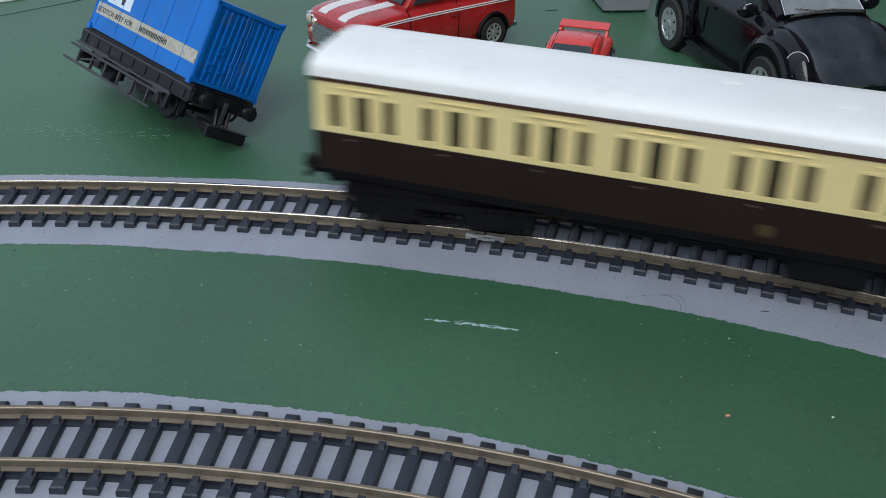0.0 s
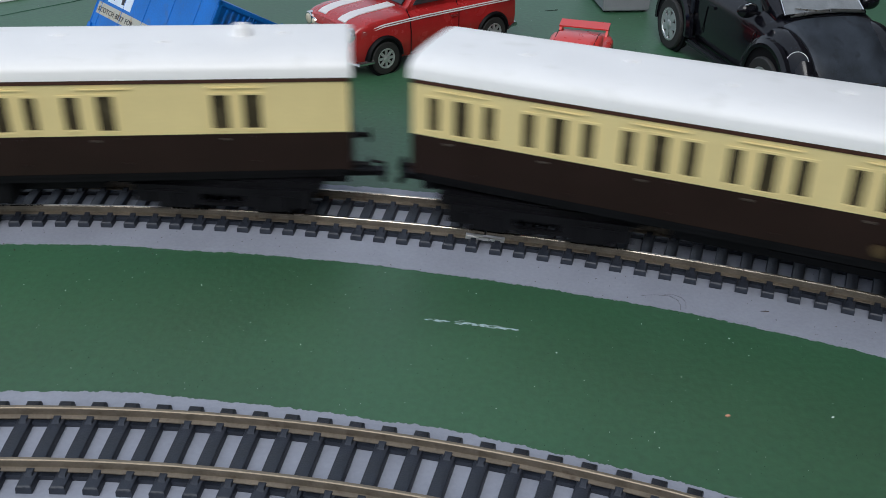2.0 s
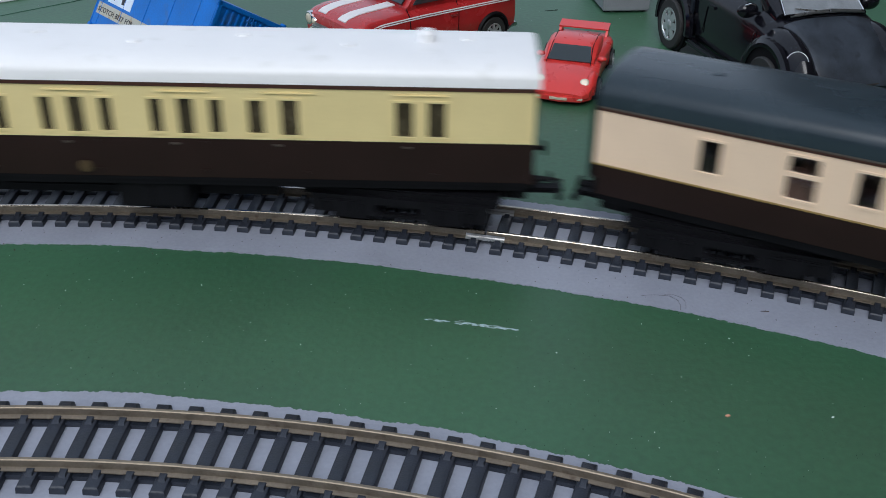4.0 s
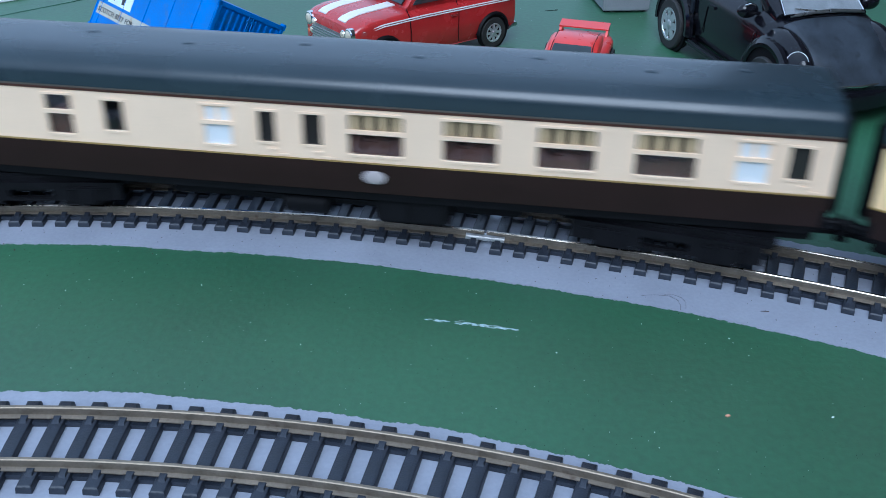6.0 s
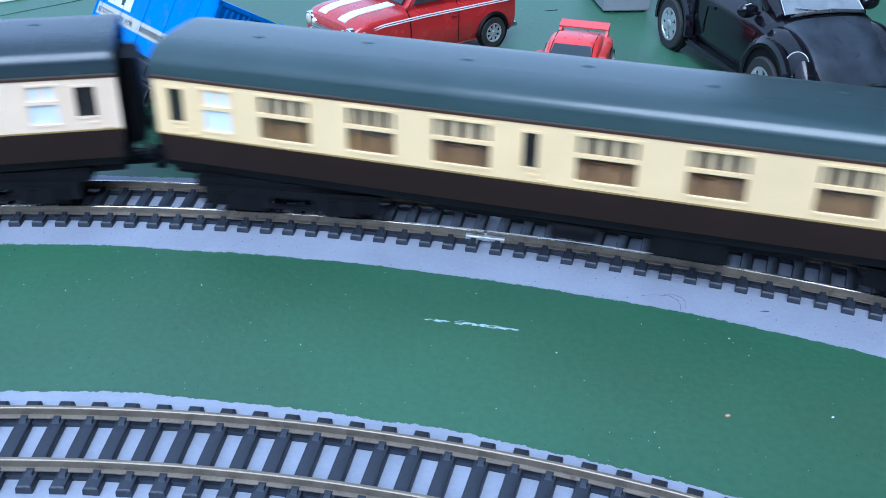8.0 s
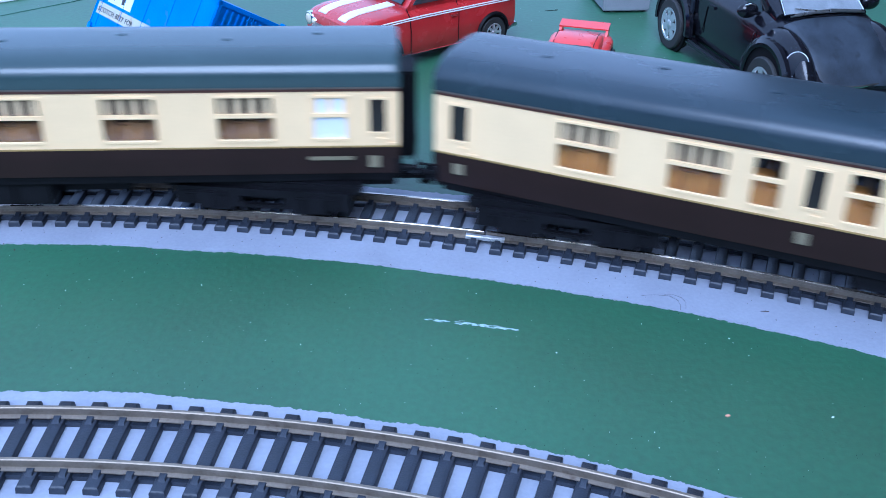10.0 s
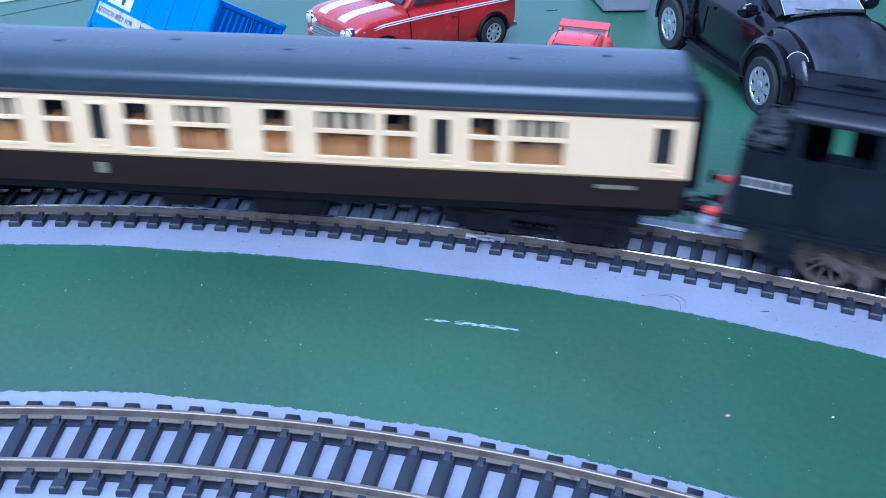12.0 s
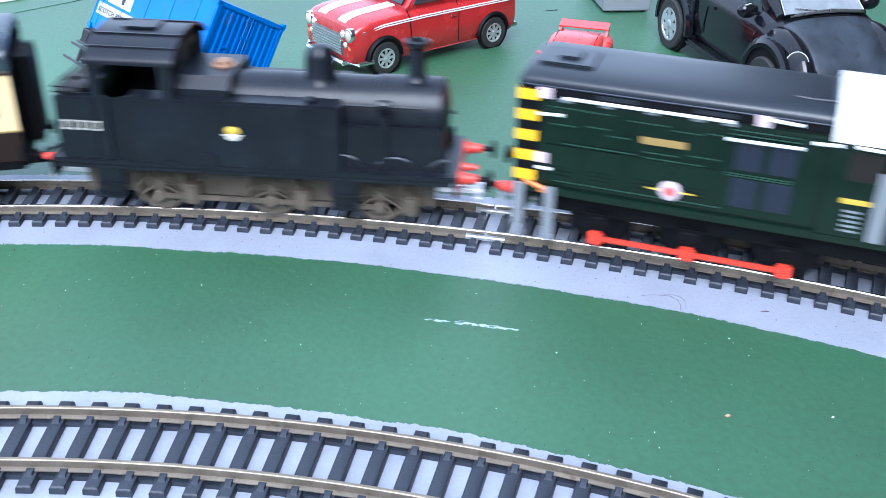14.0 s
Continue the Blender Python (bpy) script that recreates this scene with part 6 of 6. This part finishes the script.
bmesh.ops.bevel(bm, geom=bm.edges[:], offset=0.6, segments=2, affect="EDGES")
part("case", bm, M_BOXGREY, bx)
bm = bmesh.new()
for x in (-10, 8):
    for y in (-13, 20):
        cyl(bm, (x, y, 0.6), 2.0, 1.2, "z", 12)
part("foot", bm, M_BLACK, bx)
bm = bmesh.new()
cyl(bm, (-1.0, -17.4, 7.5), 0.5, 1.0, "y", 10)
part("screw", bm, M_CHROME, bx, "bright screw head")

# ---- wear on the board: chips, scuffs, specks, a hair ----
def flake(bm, x, y, rx, ry, rnd, z=0.08, rot=0.0):
    n = rnd.randint(6, 9)
    c, s = math.cos(rot), math.sin(rot)
    vs = []
    for k in range(n):
        a = 2 * math.pi * k / n
        r = rnd.uniform(0.6, 1.15)
        u, v = rx * r * math.cos(a), ry * r * math.sin(a)
        vs.append(bm.verts.new((x + c * u - s * v, y + s * u + c * v, z)))
    lo = [bm.verts.new((v.co.x, v.co.y, 0.0)) for v in vs]
    bm.faces.new(vs)
    for k in range(n):
        bm.faces.new((vs[k], lo[k], lo[(k + 1) % n], vs[(k + 1) % n]))


rnd = random.Random(11)
bm = bmesh.new()
for k in range(120):
    u = rnd.random()
    if 0.33 < u < 0.4 or (u < 0.33 and k % 3):
        continue
    flake(bm, -7.0 + 27.0 * u, 230.2 - 4.4 * u * u ** 0.3 + rnd.gauss(0, 0.35), rnd.uniform(0.25, 1.3), rnd.uniform(0.03, 0.14), rnd, rot=rnd.gauss(-0.1, 0.15))
thing("paint_scrape", bm, surface("pale_blue_scraped_paint", (0.5, 0.62, 0.68), 0.7, 0, 0.15, 400.0), "long white scrape in the green paint", "paint scrape", kind="stuff", smooth=False)
bm = bmesh.new()
for k in range(260):
    u = rnd.random()
    flake(bm, -185 + 80 * u + rnd.gauss(0, 5), 351 - 1.5 * u + rnd.gauss(0, 4.0), rnd.uniform(0.15, 1.6) * (1 - 0.5 * u), rnd.uniform(0.02, 0.07), rnd, rot=rnd.gauss(0.15, 0.45))
for k in range(12):
    flake(bm, rnd.uniform(-150, -110), rnd.uniform(346, 356), rnd.uniform(0.6, 1.6), 0.12, rnd, rot=rnd.gauss(0.4, 0.5))
thing("paint_scuffs", bm, surface("greyed_scuffed_paint", (0.2, 0.32, 0.26), 0.7, 0, 0.3, 300.0), "scattered pale scuffs beside the outer track", "scuff", kind="stuff", smooth=False)
bm = bmesh.new()
for k in range(900):
    x, y = rnd.gauss(-20, 90) if k % 2 else rnd.uniform(-260, 260), rnd.uniform(165, 560)
    r = rnd.choice((0.04, 0.05, 0.06, 0.08, 0.09, 0.14))
    flake(bm, x, y, r, r * rnd.uniform(0.5, 1.0), rnd, rot=rnd.uniform(0, 3))
for x, y, r in ((29.5, 215.7, 0.24), (75.4, 223.4, 0.2), (92.5, 191.5, 0.36), (49.3, 184.9, 0.18), (-104.6, 241.5, 0.28), (-67.7, 245.6, 0.24), (-36.2, 217.4, 0.2)):
    flake(bm, x, y, r, r * 0.55, rnd, z=0.2, rot=rnd.uniform(0, 3))
thing("paint_specks", bm, M_WHITE_FLAKE, "tiny white specks on the green board", "speck", kind="stuff", smooth=False)
M_DARKSPECK = surface("dark_grit", (0.016, 0.045, 0.025), 0.7)
bm = bmesh.new()
for k in range(3200):
    x, y = rnd.uniform(-200, 200), rnd.uniform(165, 460)
    r = rnd.choice((0.06, 0.08, 0.1, 0.13, 0.17))
    flake(bm, x, y, r, r * rnd.uniform(0.5, 1.0), rnd, z=0.12, rot=rnd.uniform(0, 3))
for x, y, a in ((53.0, 514.0, 0.3), (55.5, 515.0, 1.2), (51.5, 513.6, 0.1)):
    flake(bm, x, y, 2.2, 0.8, rnd, z=0.1, rot=a)
thing("grit", bm, M_DARKSPECK, "dark grit and specks on the board", "grit", kind="stuff", smooth=False)
bm = bmesh.new()
for k in range(420):
    q = offset_point(rnd.uniform(-220, 340), rnd.choice((rnd.uniform(-30, -15.5), rnd.uniform(-6, 6))), FAR_C, FAR_R)
    r = rnd.choice((0.06, 0.09, 0.12, 0.2))
    flake(bm, q[0], q[1], r, r * rnd.uniform(0.4, 1.0), rnd, z=0.36, rot=rnd.uniform(0, 3))
thing("bed_grit", bm, surface("brown_grit", (0.1, 0.085, 0.075), 0.8), "brown grit scattered on the grey strip", "grit", kind="stuff", smooth=False)
M_CHIP = surface("orange_chip", (0.6, 0.3, 0.2), 0.6)
bm = bmesh.new()
flake(bm, 67.6, 191.3, 0.6, 0.45, rnd, z=0.3)
thing("paint_chip", bm, M_CHIP, "single small orange chip on the green board", "chip", smooth=False)
bm = bmesh.new()
rod(bm, [(86.9, 236.2, 0.5), (87.9, 235.9, 0.7), (89.2, 236.1, 0.5)], 0.1, 5)
rod(bm, [(87.9, 235.9, 0.6), (88.4, 236.6, 0.45)], 0.1, 5)
thing("twig", bm, surface("brown_twig", (0.1, 0.065, 0.05), 0.7), "tiny brown twig lying on the grey strip", "twig")
M_HAIR = surface("fine_dark_hair", (0.12, 0.115, 0.13), 0.5)
bm = bmesh.new()
for path in (((55.3, 243.2), (57.0, 243.7), (60.0, 243.9), (63.5, 243.4), (65.2, 241.5), (65.6, 239.0), (65.1, 236.3)), ((62.0, 244.0), (64.7, 244.1), (66.6, 242.6), (67.4, 240.2), (66.7, 236.8))):
    rod(bm, [(x, y, 0.36) for x, y in path], 0.06, 5)
thing("hair", bm, M_HAIR, "fine dark hair lying on the grey strip", "hair")
M_SEAM = surface("dark_board_seam", (0.03, 0.09, 0.06), 0.7)
bm = bmesh.new()
rod(bm, [(-330, 452, 0.0), (-219, 488.5, 0.0), (-190, 516, 0.0), (-150, 556, 0.0)], 0.35, 6)
thing("board_seam", bm, M_SEAM, "thin dark joint line across the board", "seam", kind="structure")
M_SHEET = surface("white_card", (0.75, 0.77, 0.8), 0.6, 0, 0.05)
bm = bmesh.new()
vs = box(bm, -140, 0, 0, 90, 0.1, 2.0, 0.3)
turn(bm, bm.verts[:], at(-214, 519.5, 0) @ Matrix.Rotation(radians(35), 4, "Z"))
thing("white_sheet", bm, M_SHEET, "white card lying at the edge of the board", "card")

# ---- yard round the layout and added light-blocking walls, out of sight but in the reflections ----
M_YARD = surface("pale_concrete_yard", (0.3, 0.3, 0.29), 0.85, 0, 0.15, 3.0, 60.0)
bm = bmesh.new()
box(bm, -60000, 60000, -60000, 60000, -790, -760)
thing("yard", bm, M_YARD, "pale concrete yard under the layout", "ground", kind="structure", smooth=False)
bm = bmesh.new()
for x in (-850, 480):
    for y in (-1600, -500, 590):
        box(bm, x - 25, x + 25, y - 25, y + 25, -760, -18, 2)
thing("trestle_legs", bm, surface("bare_timber", (0.3, 0.2, 0.11), 0.7, 0, 0.25, 20.0), "bare timber legs under the board", "legs", kind="structure")
# two invented dark walls; they cut sky light from the right and from behind
M_SKY_BLOCK = surface("dark_sky_blocker", (0.05, 0.042, 0.035), 0.85, 0, 0.25, 4.0, 80.0)
for nm, b, top, lab in (("sky_blocker_east", (535, 635, -2400, 1800), 2300, "tall dark unseen wall beside the board, added to block sky light"),
                        ("sky_blocker_south", (-2600, 635, -2500, -2400), 900, "low dark unseen wall behind the board, added to block low sky light")):
    bm = bmesh.new()
    box(bm, *b, -760, top, 4)
    thing(nm, bm, M_SKY_BLOCK, lab, "wall", kind="structure", smooth=False)

# top-level vehicles: how far each stands behind the train's mark, and half its wheelbase
TRAIN = ((coach_a, 202.9, 82), (coach_b, 486.0, 82), (coach_d, 774.3, 85), (coach_e, 1062.3, 85), (coach_f, 1350.0, 85), (steam, 1560.6, 22), (diesel, 1711.1, 22))

# ---- movement: the whole train runs along the outer track ----
RUN = ((0.0, 0.0), (0.5, -71.0), (1.0, -133.5), (1.5, -193.8), (3.0, -371.6), (5.3, -622.3), (6.0, -694.8), (6.5, -747.0), (7.0, -799.2),
       (7.5, -850.7), (8.2, -921.6), (10.5, -1155.7), (11.0, -1206.3), (11.5, -1257.3), (12.0, -1308.6), (12.5, -1359.0), (13.0, -1408.5), (13.5, -1458.2), (14.0, -1508.5))


def run_at(t):
    """Smooth (Hermite) reading of RUN: how far the train has gone at t seconds."""
    ts, ss = [q[0] for q in RUN], [q[1] for q in RUN]
    n = len(ts)

    def slope(i):
        a, b = max(i - 1, 0), min(i + 1, n - 1)
        return (ss[b] - ss[a]) / (ts[b] - ts[a])

    i = max(k for k in range(n - 1) if ts[k] <= t + 1e-9)
    h = ts[i + 1] - ts[i]
    u = (t - ts[i]) / h
    return ((2 * u**3 - 3 * u**2 + 1) * ss[i] + (u**3 - 2 * u**2 + u) * h * slope(i) + (-2 * u**3 + 3 * u**2) * ss[i + 1] + (u**3 - u**2) * h * slope(i + 1))


def vehicle_pose(s, a):
    """A stiff body carried at two points, a millimetres before and behind its middle."""
    p, q = track_point(s - a, FAR_C, FAR_R)[0], track_point(s + a, FAR_C, FAR_R)[0]
    m, d = (p + q) / 2, q - p
    return Matrix.Translation((m.x * MM, m.y * MM, 0)) @ Matrix.Rotation(math.atan2(d.y, d.x), 4, "Z")


def motions():
    steps = [k * 0.2 for k in range(71)]
    spin = [k / 15 for k in range(211)]
    for ob, off, a in TRAIN:
        walk(ob, [(t, vehicle_pose(run_at(t) + off, a)) for t in steps])
    offsets = {ob: (off, a) for ob, off, a in TRAIN}
    for b, ob, x in BOGIES:
        off, a = offsets[ob]
        rows = []
        for t in steps:
            s = run_at(t) + off
            body = vehicle_pose(s, a)
            q, ang = track_point(s + x, FAR_C, FAR_R)
            rows.append((t, body.inverted() @ Matrix.Translation((q.x * MM, q.y * MM, 0)) @ Matrix.Rotation(ang, 4, "Z")))
        walk(b, rows)
    for w, x, r in WHEELS:
        base = w.location.copy()
        walk(w, [(t, Matrix.Translation(base) @ Matrix.Rotation((run_at(t) + 1508.5) / r, 4, "Y")) for t in spin])
    for rods in (STEAM_RODS, DIESEL_RODS):
        for ob, crank, r, phase in rods:
            rows = []
            for t in spin:
                a = (run_at(t) + 1508.5) / r + radians(phase)
                rows.append((t, Matrix.Translation((-crank * math.sin(a) * MM, 0, (RAIL_TOP + r - crank * math.cos(a)) * MM))))
            walk(ob, rows)


motions()
